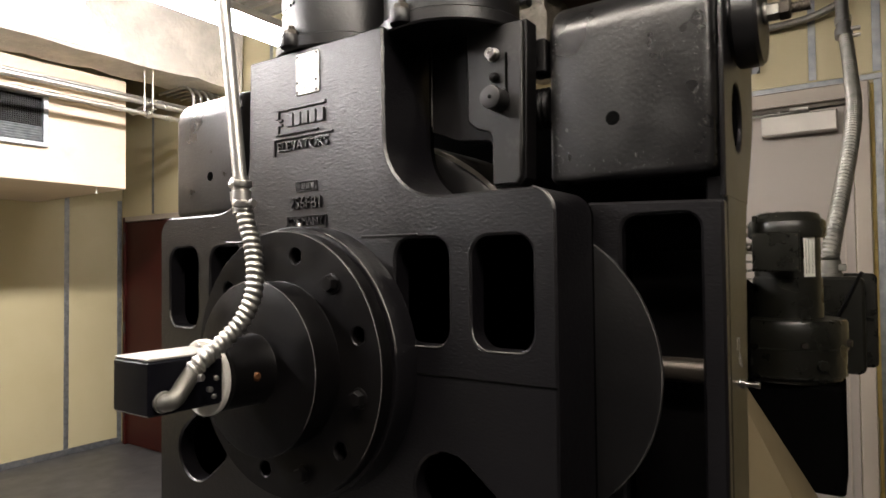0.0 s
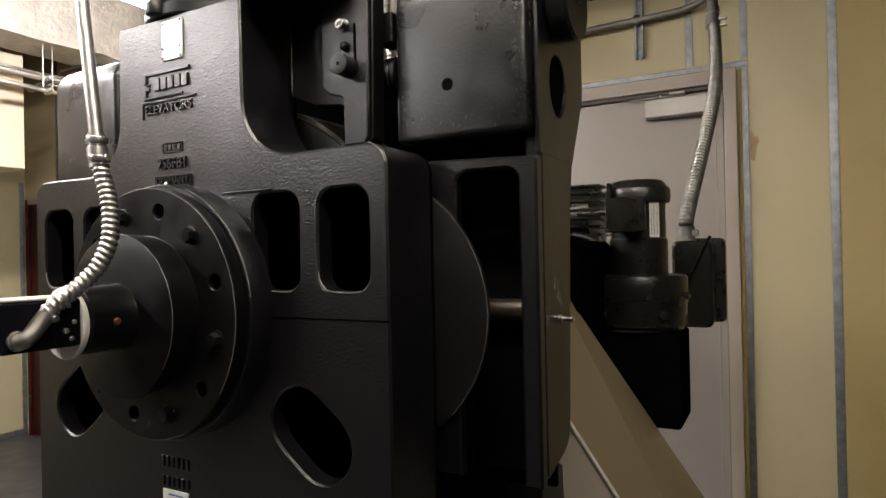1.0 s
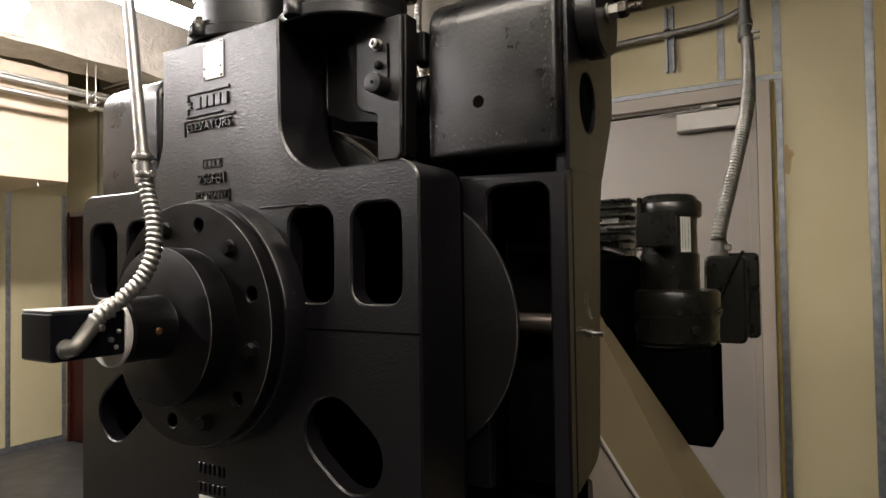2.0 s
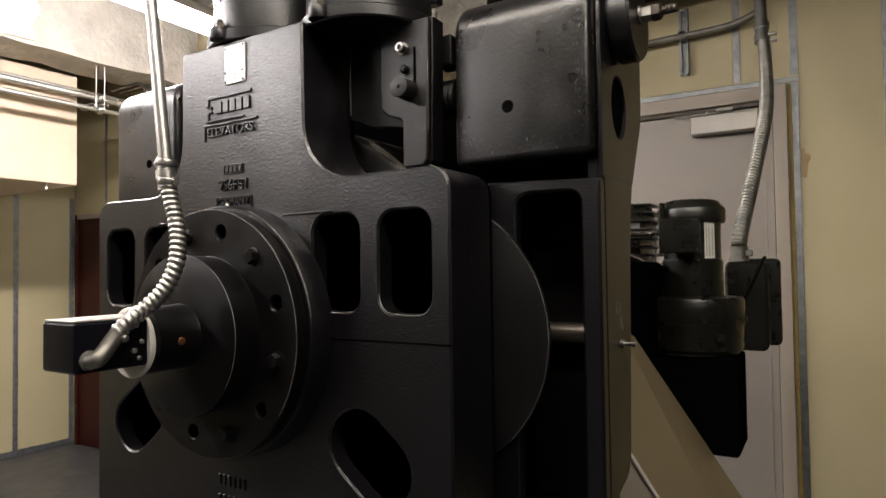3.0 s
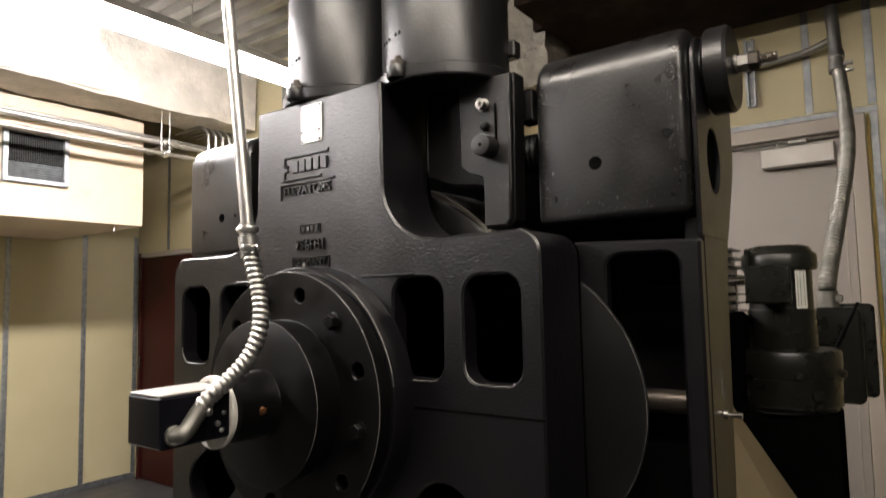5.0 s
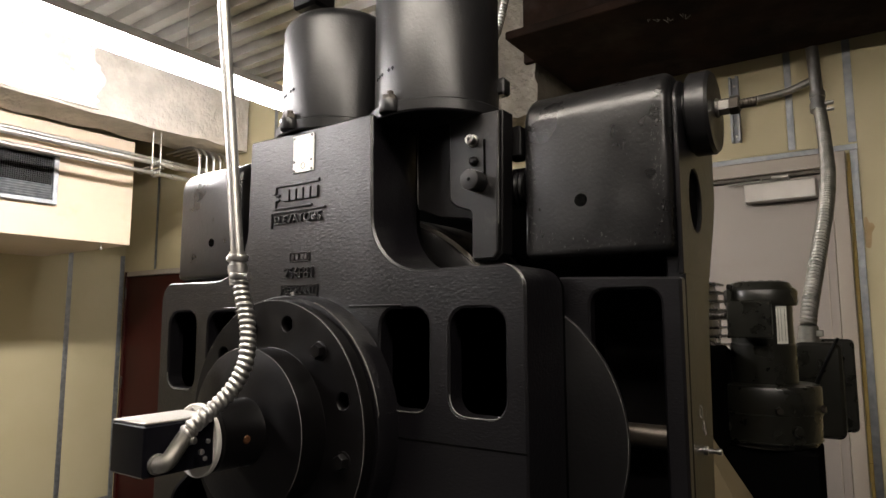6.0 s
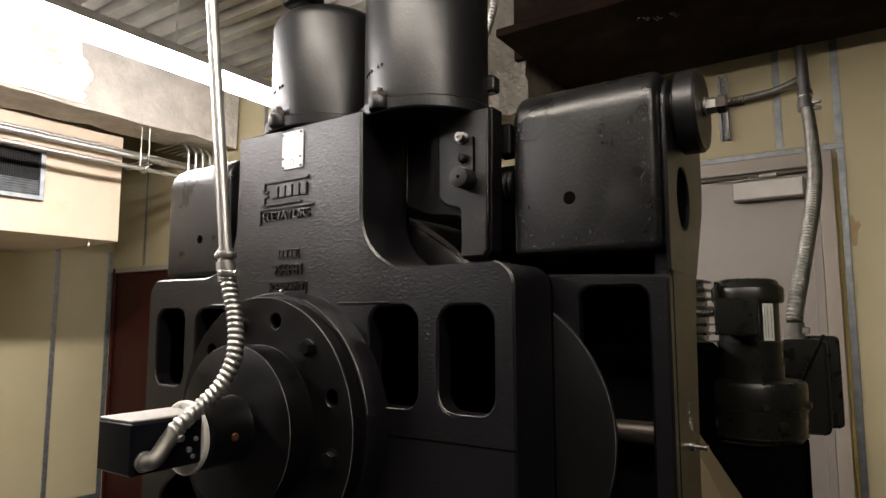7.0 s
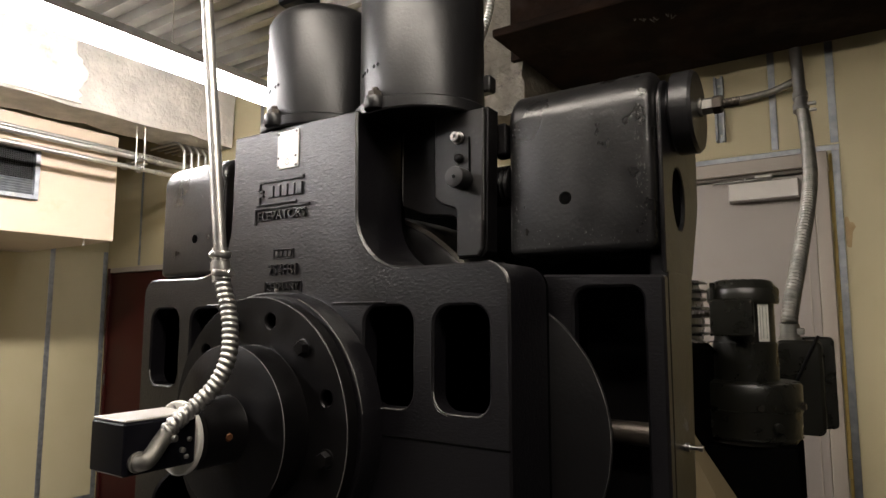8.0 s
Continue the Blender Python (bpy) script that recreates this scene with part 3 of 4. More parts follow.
def bar_text(u0, u1, v, h, count, w0, w1, parent, gap=0.25):
    step = (u1 - u0) / count
    for i in range(count):
        a = u0 + i * step
        part("cast_bar", prism(B(), rect(a, v - h / 2, a + step * (1 - gap), v + h / 2, 0.001), [], w0, w1, 0.0006), CAST, parent)


machine = tagged(new("hoist_machine"), "black painted cast iron elevator hoist machine on a plinth", "machine")
machine.location = (CX, 0.3, BASE)
bpy.context.view_layer.update()


def front_housing():
    half = [(-0.290, 1.757, 0.004), (-0.286, 1.482, 0.10), (-0.001, 1.484, 0.036), (-0.001, BASE + 0.1, 0.01)]
    outer = rounded(half + [(2 * CX - p[0], *p[1:]) for p in half[::-1]], 8)
    outer = outer[::-1] if area(outer) < 0 else outer
    holes = []
    for s in (1, -1):
        for a, b in ((-0.131, -0.035), (-0.268, -0.170)):
            u0, u1 = sorted((mirror(a, s), mirror(b, s)))
            holes.append(rect(u0, 1.261, u1, 1.421, 0.028, 6))
        e = 0 if s > 0 else -0.008
        holes.append(capsule(mirror(-0.177, s) + e, 1.052, mirror(-0.133, s) + e, 1.018, 0.057))
        u0, u1 = sorted((mirror(-0.128, s), mirror(-0.036, s)))
        holes.append(rect(u0, 0.45, u1, 0.812, 0.03, 6))
        u0, u1 = sorted((mirror(-0.352, s), mirror(-0.246, s)))
        holes.append(rect(u0, 0.45, u1, 0.787, 0.045, 6))
    front = part("front_housing", prism(B(), outer, holes, 0.0, 0.0343, 0.0035, far=False), CAST, machine)
    part("housing_wall", prism(B(), outer, [inset(outer, 0.03)], 0.0343, 0.125, 0), CAST, machine)
    # back of the housing, its near black standing in for the shade inside
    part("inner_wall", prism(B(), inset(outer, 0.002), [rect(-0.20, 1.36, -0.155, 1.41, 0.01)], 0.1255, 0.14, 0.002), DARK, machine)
    for s in (1, -1):
        u0, u1 = sorted((mirror(-0.285, s), mirror(-0.032, s)))
        part("inner_shelf", box(B(), (u0, 0.035, 1.236), (u1, 0.124, 1.252), 0.002), CAST, machine)
        for x in (-0.19, -0.055):
            bm = B()
            hexbolt(bm, (mirror(x, s), 0.075, 1.252), (0, 0, 1), 0.012, 0.012, 0.003)
            part("bolt", bm, SMOOTH_BLACK, machine)
    # added pale cone stands in for the lit wall glimpsed through the window
    part("bright_spot_patch", turned(B(), (-0.232, 0.062, 1.396), (0.12, 0.0, -1), [(0, 0.024), (0.006, 0.023), (0.036, 0.004)], 12), WHITE, machine, "pale piece standing in for the lit wall seen through the window")
    # rubbed lower lips of the windows, their highlights painted on as pale bars
    for s in (1, -1):
        for a, b in ((-0.131, -0.035), (-0.268, -0.170)):
            u0, u1 = sorted((mirror(a, s), mirror(b, s)))
            pts = [(u0 + 0.001, -0.0004, 1.292), (u0 + 0.003, -0.0004, 1.279), (u0 + 0.010, -0.0004, 1.268), (u0 + 0.026, -0.0004, 1.2615), (u1 - 0.02, -0.0004, 1.2605), (u1 - 0.010, -0.0004, 1.265)]
            part("rubbed_glint_edge", sweep(B(), smooth_path(pts, 0.004), 0.0011, 6), EDGE, front)
    pts = [(-0.033, -0.0002, 1.4835), (-0.024, -0.0002, 1.480), (-0.014, -0.0002, 1.472), (-0.007, -0.0002, 1.462), (-0.004, -0.0002, 1.452)]
    part("rubbed_glint_edge", sweep(B(), smooth_path(pts, 0.004), 0.0013, 6), EDGE, front)
    # the joint at the height of the axis and the low ridge above the windows
    part("joint_line", box(B(), (-0.245, -0.0012, 1.2175), (-0.002, 0.001, 1.2205), 0.0004), DARK, front)
    for s in (1, -1):
        u0, u1 = sorted((mirror(-0.29, s), mirror(-0.268, s)))
        part("ridge", box(B(), (u0 - 0.045, -0.003, 1.4245), (u1 + 0.045, 0.001, 1.4285), 0.0015), CAST, front)
    return front


front = front_housing()


def raised_marks():
    bm = B()
    # maker's mark: a bracket and five blocks, without letters
    for u0, v0, u1, v1 in ((-0.532, 1.654, -0.412, 1.660), (-0.534, 1.640, -0.527, 1.660), (-0.534, 1.613, -0.527, 1.628), (-0.527, 1.636, -0.518, 1.6405), (-0.527, 1.628, -0.518, 1.632), (-0.534, 1.611, -0.43, 1.615)):
        prism(bm, rect(u0, v0, u1, v1), [], -0.004, 0.001, 0.001)
    bar_text(-0.505, -0.412, 1.636, 0.022, 5, -0.0045, 0.001, front, 0.2)
    part("makers_mark", bm, CAST, front, "cast block mark without letters")
    bm = lettering("ELEVATORS", 0.0235, Matrix.Translation((-0.467, -0.0015, 1.590)) @ Matrix.Rotation(radians(90), 4, "X") @ Matrix.Diagonal((1.02, 1.0, 1.0, 1.0)), 0.0036)
    prism(bm, rect(-0.541, 1.603, -0.396, 1.607), [], -0.004, 0.001, 0.001)
    prism(bm, rect(-0.541, 1.576, -0.5375, 1.6028), [], -0.004, 0.001, 0.001)
    part("raised_lettering", bm, CAST, front, "cast letters reading ELEVATORS")
    bm = lettering("256FB1", 0.0285, Matrix.Translation((-0.459, -0.0012, 1.488)) @ Matrix.Rotation(radians(90), 4, "X") @ Matrix.Diagonal((0.92, 1.0, 1.0, 1.0)), 0.0036)
    part("raised_lettering", bm, CAST, front, "cast model number 256FB1")
    bm = B()
    prism(bm, rect(-0.486, 1.509, -0.434, 1.527, 0.002), [rect(-0.484, 1.511, -0.436, 1.525)], -0.003, 0.001, 0.0006)
    bar_text(-0.482, -0.436, 1.518, 0.011, 4, -0.003, 0.001, front)
    prism(bm, rect(-0.508, 1.446, -0.412, 1.468, 0.002), [rect(-0.506, 1.448, -0.414, 1.466)], -0.003, 0.001, 0.0006)
    part("raised_lettering", lettering("GERMANY", 0.019, Matrix.Translation((-0.460, -0.0012, 1.457)) @ Matrix.Rotation(radians(90), 4, "X") @ Matrix.Diagonal((0.98, 1.0, 1.0, 1.0)), 0.0034), CAST, front, "cast word reading GERMANY")
    part("cast_border", bm, CAST, front)
    bar_text(-0.506, -0.428, 0.948, 0.02, 6, -0.003, 0.001, front, 0.4)
    bar_text(-0.506, -0.428, 0.913, 0.018, 6, -0.003, 0.001, front, 0.4)
    plate = part("nameplate", prism(B(), rect(-0.482, 1.676, -0.428, 1.747, 0.002), [], -0.0035, -0.0002, 0.0006), PLATE, machine, "blank-looking white metal nameplate")
    for x, z in ((-0.478, 1.742), (-0.432, 1.743), (-0.478, 1.68), (-0.432, 1.68), (-0.478, 1.697), (-0.433, 1.697)):
        part("rivet", turned(B(), (x, -0.0034, z), (0, -1, 0), drum(0.0024, 0, 0.0016, 0.0006), 12), BLACK_INK, plate)
    bm = B()
    prism(bm, circle(-0.455, 1.688, 0.006, 20), [circle(-0.455, 1.688, 0.0045, 20)], -0.0039, -0.0034, 0)
    part("stamp", bm, DULL_STEEL, plate)
    tag = part("inspection_tag", prism(B(), rect(-0.503, 0.820, -0.435, 0.898, 0.001), [], -0.0018, -0.0002, 0.0003), PAPER, machine, "pale paper tag with blue print")
    bm = B()
    for i, (a, b) in enumerate(((-0.488, -0.449), (-0.484, -0.453), (-0.497, -0.485), (-0.497, -0.478), (-0.497, -0.470), (-0.497, -0.462), (-0.497, -0.482), (-0.494, -0.47))):
        z = 0.889 - i * 0.0088
        prism(bm, rect(a, z - 0.0014, b, z + 0.0014), [], -0.0023, -0.0017, 0)
    part("print_line", bm, INK, tag)
    g = B()
    turned(g, (-0.465, -0.012, 1.436), (0, 0, 1), [(0, 0.006), (0.008, 0.006), (0.010, 0.0035), (0.016, 0.0035), (0.018, 0.002)], 10)
    part("grease_nipple", g, BRIGHT, machine)


raised_marks()


def flange_and_shaft():
    boss = part("boss", turned(B(), (CX, 0.002, CZ), (0, -1, 0), [(0, 0.2235), (0.01, 0.222), (0.042, 0.2215), (0.047, 0.219)], 96), CAST, machine)
    outer = circle(CX, CZ, 0.2135, 96)
    a0 = radians(48)
    holes = [circle(CX + 0.176 * math.cos(a0 + radians(30 + 60 * k)), CZ + 0.176 * math.sin(a0 + radians(30 + 60 * k)), 0.0125, 20) for k in range(6)]
    fl = part("flange", prism(B(), outer, holes, -0.069, -0.0445, 0.002), SMOOTH_BLACK, machine)
    for k in range(6):
        a = a0 + radians(60 * k)
        bm = B()
        hexbolt(bm, (CX + 0.174 * math.cos(a), -0.0675, CZ + 0.174 * math.sin(a)), (0, -1, 0), 0.0125, 0.014, 0.003)
        part("bolt", bm, SMOOTH_BLACK, fl)
    for k in (3, 4):
        a = a0 + radians(30 + 60 * k)
        part("bare_hole_lip", turned(B(), (CX + 0.176 * math.cos(a), -0.0475, CZ + 0.176 * math.sin(a)), (0, -1, 0), drum(0.008, 0, 0.006, 0.001), 16), BRIGHT, fl)
    part("hub", turned(B(), (CX, -0.0685, CZ), (0, -1, 0), [(0, 0.1335), (0.001, 0.1315), (0.004, 0.1312), (0.049, 0.1352), (0.0515, 0.1345), (0.0525, 0.1325)], 96), SMOOTH_BLACK, machine)
    part("shaft", turned(B(), (CX, -0.1205, CZ), (0, -1, 0), [(0, 0.0545), (0.003, 0.053), (0.0705, 0.052), (0.0715, 0.05)], 48), SMOOTH_BLACK, machine)
    part("plug", turned(B(), (CX + 0.046, -0.155, CZ - 0.002), (1, -0.2, 0), [(0, 0.0065), (0.007, 0.0065), (0.009, 0.004)], 12), COPPER, machine, "small copper coloured plug")
    for r, d in ((0.2135, -0.0692), (0.1352, -0.1205)):
        bm = B()
        n = 80
        pts = [(CX + (r - 0.0012) * math.cos(a), d, CZ + (r - 0.0012) * math.sin(a)) for a in [radians(-35 + 150 * i / n) for i in range(n + 1)]]
        part("rubbed_glint_edge", sweep(bm, pts, 0.0006, 6), EDGE, fl)
    n = 40
    pts = [(CX + 0.2212 * math.cos(a), -0.0440, CZ + 0.2212 * math.sin(a)) for a in [radians(8 + 62 * i / n) for i in range(n + 1)]]
    part("rubbed_glint_edge", sweep(B(), pts, 0.0011, 6), EDGE, boss)


flange_and_shaft()


def side_gear(s):
    """The block, lever and leg on one side; s = -1 gives the mirrored side."""
    def m(pts):
        return [(mirror(p[0], s), *p[1:]) for p in pts]

    def bx(lo, hi, b=0.003):
        a, c = sorted((mirror(lo[0], s), mirror(hi[0], s)))
        return box(B(), (a, *lo[1:]), (c, *hi[1:]), b)

    block = rounded([(0.14, 1.503, 0.012), (0.36, 1.503, 0.012), (0.36, 1.79, 0.05), (0.14, 1.79, 0.062)], 10)
    part("brake_block", prism(B(), block, [], mirror(-0.074, s), mirror(0.166, s), 0.014, YZ, steps=4), CAST_ROUGH, machine)
    # black disc on the face, painted as the shade in a hole
    part("block_hole_shade", turned(B(), (mirror(0.028, s), 0.1405, 1.592), (0, -1, 0), [(0, 0.0105), (0.0012, 0.0105)], 24), DARK, machine)
    leg = rounded(m([(-0.02, 0.95, 0.003), (0.034, 0.95, 0.003), (0.034, 1.449, 0.022), (0.1435, 1.449, 0.022), (0.1435, 0.95, 0.003), (0.174, 0.95, 0.003), (0.174, 1.465, 0.006), (-0.02, 1.472, 0.006)]), 6)
    part("leg_frame", prism(B(), leg, [], 0.15, 0.175, 0.004), CAST, machine)
    part("leg_panel", bx((0.010, 0.274, 0.93), (0.1455, 0.284, 1.40)), SMOOTH_BLACK, machine)
    side = rounded([(0.176, 0.955, 0.01), (0.295, 0.985, 0.05), (0.322, 1.40, 0.2), (0.345, 1.499, 0.02), (0.176, 1.499, 0.003)])
    w0, w1 = mirror(0.146, s), mirror(0.174, s)
    part("leg_side", prism(B(), side, [], w0, w1, 0.003, YZ), CAST, machine)
    top = rounded([(0.165, 1.47, 0.003), (0.338, 1.47, 0.003), (0.41, 1.60, 0.08), (0.41, 1.778, 0.05), (0.165, 1.778, 0.05)])
    hole = [(0.262 + 0.042 * math.cos(2 * math.pi * i / 28), 1.594 + 0.052 * math.sin(2 * math.pi * i / 28)) for i in range(28)]
    part("side_plate", prism(B(), top, [hole], mirror(0.1668, s), mirror(0.1746, s), 0.002, YZ), CAST, machine)
    # black disc behind the opening paints the shade within it
    part("hole_shade", prism(B(), hole, [], mirror(0.1664, s), mirror(0.1676, s), 0, YZ), DARK, machine)
    ax = (s, 0, 0)
    part("end_cap", turned(B(), (mirror(0.171, s), 0.25, 1.731), ax, [(0, 0.055), (0.008, 0.055), (0.008, 0.064), (0.011, 0.067), (0.038, 0.067), (0.043, 0.063)], 40), GLOSS_BLACK, machine)
    bm = B()
    turned(bm, (mirror(0.214, s), 0.25, 1.737), ax, drum(0.0155, 0, 0.006, 0.002), 20)
    hexbolt(bm, (mirror(0.219, s), 0.25, 1.737), ax, 0.0135, 0.016)
    part("nut", bm, DULL_STEEL, machine)
    bm = B()
    hexbolt(bm, (mirror(0.2355, s), 0.25, 1.737), ax, 0.015, 0.014)
    turned(bm, (mirror(0.249, s), 0.25, 1.737), ax, [(d * 0.0022, 0.0078 if d % 2 else 0.0068) for d in range(12)], 14)
    part("stud", bm, BRONZE, machine)
    part("shoe_disc", turned(B(), (mirror(-0.143, s), 0.1402, 1.218), (0, 1, 0), drum(0.235, 0, 0.0095, 0.0015), 96), GLOSS_BLACK, machine)
    rim = [(mirror(-0.143 + 0.2345 * math.cos(a), s), 0.1400, 1.218 + 0.2345 * math.sin(a)) for a in [radians(-45 + 100 * i / 40) for i in range(41)]]
    part("rubbed_glint_edge", sweep(B(), rim, 0.0006, 6), EDGE, machine)
    part("cross_shaft", turned(B(), (mirror(-0.1, s), 0.251, 1.216), ax, drum(0.019, 0, 0.246, 0.001), 20), BRONZE, machine)
    bm = turned(B(), (mirror(0.174, s), 0.245, 1.204), ax, [(0, 0.007), (0.006, 0.007), (0.006, 0.0035), (0.019, 0.0035), (0.019, 0.005), (0.025, 0.005)], 12)
    part("grease_nipple", bm, BRIGHT, machine)
    back = rounded(m([(-0.03, 0.5, 0.01), (0.10, 0.95, 0.05), (0.10, 1.50, 0.035), (-0.03, 1.52, 0.02)]))
    part("rear_leg", prism(B(), back, [], 0.375, 0.43, 0.006), CAST, machine)


side_gear(1)
side_gear(-1)


def lever():
    """The plate with pin and nipples between the tower and the block."""
    s, m, ax = 1, list, (1, 0, 0)
    # lever plate between the tower and the block
    plate = rounded(m([(-0.268, 1.755, 0.002), (-0.09, 1.755, 0.002), (-0.094, 1.512, 0.003), (-0.106, 1.500, 0.003), (-0.150, 1.500, 0.003), (-0.150, 1.574, 0.014), (-0.22, 1.582, 0.02), (-0.268, 1.602, 0.003)]))
    part("lever_plate", prism(B(), plate, [], 0.102, 0.138, 0.002), SMOOTH_BLACK, machine)
    pad2 = rounded(m([(-0.191, 1.751, 0.002), (-0.0935, 1.751, 0.002), (-0.0985, 1.513, 0.003), (-0.106, 1.503, 0.003), (-0.1465, 1.503, 0.003), (-0.1465, 1.586, 0.012), (-0.176, 1.594, 0.01), (-0.191, 1.608, 0.008)]))
    part("lever_pad", prism(B(), pad2, [], 0.092, 0.1018, 0.002), LEVER, machine)
    part("rubbed_glint_edge", sweep(B(), [(-0.2675, 0.1016, 1.612), (-0.2675, 0.1016, 1.735)], 0.0007, 6), EDGE, machine)
    part("rubbed_glint_edge", sweep(B(), [(-0.0944, 0.0918, 1.56), (-0.0938, 0.0918, 1.745)], 0.0006, 6), EDGE, machine)
    x = mirror(-0.142, s)
    bm = turned(B(), (x, 0.092, 1.705), (0, -1, 0), drum(0.011, 0, 0.004, 0.001), 20)
    turned(bm, (x, 0.088, 1.705), (0, -1, 0), [(0, 0.0085), (0.010, 0.0085), (0.011, 0.0075), (0.011, 0.004), (0.006, 0.0038)], 18)
    part("socket_bolt", bm, BRIGHT, machine)
    part("ball_nipple", turned(B(), (x + 0.003, 0.092, 1.669), (0, -1, 0), [(0, 0.007), (0.003, 0.0085), (0.008, 0.0075), (0.011, 0.004)], 18), SMOOTH_BLACK, machine)
    pin = part("pin", turned(B(), (x + 0.010 * s, 0.092, 1.632), (0, -1, 0), drum(0.0175, 0, 0.032, 0.0018), 32), LEVER, machine)
    part("pin_centre", turned(B(), (x + 0.010 * s, 0.0601, 1.632), (0, -1, 0), [(0, 0.003), (0.0008, 0.003)], 12), DARK, pin)
    part("keeper", sweep(B(), [(x + 0.022 * s, 0.0905, 1.704), (x + 0.022 * s, 0.0905, 1.645)], 0.002, 6), DARK, machine)
    part("link_lug", box(B(), (-0.108, 0.142, 1.68), (-0.078, 0.18, 1.735)), SMOOTH_BLACK, machine)
    bm = turned(B(), (mirror(-0.125, s), 0.175, 1.63), ax, [(i * 0.0045, 0.034 if i % 2 else 0.030) for i in range(12)], 24)
    part("spring_cup", bm, SMOOTH_BLACK, machine)


lever()


def chip_glint_specks():
    """Small specks along the worn edges of the block that faces the room: chips and painted-in pit highlights."""
    random.seed(21)
    bm = B()
    for k in range(190):
        side = random.random()
        if side < 0.42:
            p = (0.153 + random.uniform(-0.012, 0.006), random.uniform(1.515, 1.75))
        elif side < 0.8:
            p = (-0.062 + random.uniform(-0.004, 0.012), random.uniform(1.515, 1.74))
        else:
            p = (random.uniform(-0.06, 0.15), 1.512 + random.uniform(0.0, 0.03))
        r = 0.0004 + 0.0017 * random.random() ** 2.2
        pts = [(p[0] + r * random.uniform(0.5, 1.2) * math.cos(a), p[1] + r * 1.3 * random.uniform(0.5, 1.2) * math.sin(a)) for a in [i * math.pi / 3 for i in range(6)]]
        prism(bm, pts, [], 0.1393, 0.1405, 0)
    tagged(part("chip_glints", bm, CHIP, machine), kind="stuff")


chip_glint_specks()
m_chalk = lettering("13", 0.028, Matrix.Translation((0.1746, 0.232, 1.262)) @ Matrix.Rotation(radians(90), 4, "Z") @ Matrix.Rotation(radians(90), 4, "X") @ Matrix.Rotation(radians(-12), 4, "Z"), 0.0002)
part("chalk_mark", m_chalk, CHALK, machine, "faint chalk number")
m_chalk = lettering("/16", 0.024, Matrix.Translation((0.1746, 0.25, 1.236)) @ Matrix.Rotation(radians(90), 4, "Z") @ Matrix.Rotation(radians(90), 4, "X") @ Matrix.Rotation(radians(-25), 4, "Z"), 0.0002)
part("chalk_mark", m_chalk, CHALK, machine, "faint chalk number")

part("drum_rim", turned(B(), (CX, 0.150, CZ), (0, 1, 0), [(0, 0.33), (0, 0.378), (0.004, 0.384), (0.2, 0.384), (0.204, 0.378), (0.204, 0.33)], 96), SMOOTH_BLACK, machine)
part("drum_track", turned(B(), (CX, 0.158, CZ), (0, 1, 0), [(0, 0.384), (0.002, 0.392), (0.18, 0.392), (0.182, 0.384)], 96), TRACK, machine, "rubbed bare steel brake track")
bm = box(B(), (-1.01, 0.316, BASE), (0.11, 0.56, 0.90), 0.01)
part("bed", bm, CAST, machine)
# added black sheets close the view through; their colour is painted shade
part("rear_shade_sheet", box(B(), (-0.84, 0.362, 0.9), (-0.06, 0.374, 1.72), 0.003), DARK, machine)
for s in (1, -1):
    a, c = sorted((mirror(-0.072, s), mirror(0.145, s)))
    part("leg_shade_sheet", box(B(), (a, 0.30, 0.9), (c, 0.312, 1.53), 0.002), DARK, machine)
part("base_plate", box(B(), (-1.15, -0.04, BASE - 0.004), (0.25, 0.62, BASE + 0.099), 0.008), CAST, machine)
part("axle_block", box(B(), (-0.62, 0.36, 0.9), (-0.28, 0.56, 1.4), 0.02), CAST, machine)


def brake_cylinder(x, y, r, z0, z1):
    c = part("brake_cylinder", turned(B(), (x, y, z0), (0, 0, 1), [(0, r), (z1 - z0 - 0.03, r), (z1 - z0 - 0.018, r - 0.004), (z1 - z0 - 0.006, r - 0.016), (z1 - z0, r - 0.035)], 72), GLOSS_BLACK, machine)
    flange = circle(x, y, r + 0.012, 72)
    part("cylinder_flange", prism(B(), flange, [], z0 - 0.024, z0 - 0.0005, 0.003, XY), GLOSS_BLACK, machine)
    for a in (-95, 70, 160):
        bx, by = x + (r + 0.010) * math.cos(radians(a)), y + (r + 0.010) * math.sin(radians(a))
        bm = B()
        turned(bm, (bx, by, z0 - 0.024), (0, 0, 1), drum(0.0185, 0.002, 0.0245, 0.003), 24)
        part("bolt_ear", bm, GLOSS_BLACK, c)
        bm = B()
        hexbolt(bm, (bx, by, z0), (0, 0, 1), 0.0125, 0.011, 0.002)
        turned(bm, (bx, by, z0 + 0.011), (0, 0, 1), drum(0.0065, 0, 0.007, 0.001), 12)
        part("nut", bm, BRONZE, c)
    bm = B()
    for i in range(6):
        if i == 3:
            continue
        a = radians(-122 + i * 5.0)
        turned(bm, (x + (r - 0.0005) * math.cos(a), y + (r - 0.0005) * math.sin(a), z0 + 0.058 + i * 0.0012), (math.cos(a), math.sin(a), 0), [(0, 0.0042), (0.0014, 0.0036)], 4)
    part("stamped_mark", bm, DARK, c)
    return c


c1 = brake_cylinder(-0.245, 0.131, 0.115, 1.773, 2.075)
c2 = brake_cylinder(-0.482, 0.12, 0.115, 1.782, 2.012)
part("lug", box(B(), (-0.150, 0.17, 1.81), (-0.124, 0.195, 1.842), 0.004), GLOSS_BLACK, c1)
bm = turned(B(), (-0.53, 0.09, 2.01), (0, 0, 1), drum(0.03, 0, 0.03, 0.004), 20)
box(bm, (-0.568, 0.06, 2.05), (-0.50, 0.12, 2.24), 0.006)
part("lifting_lug", bm, SMOOTH_BLACK, c2)
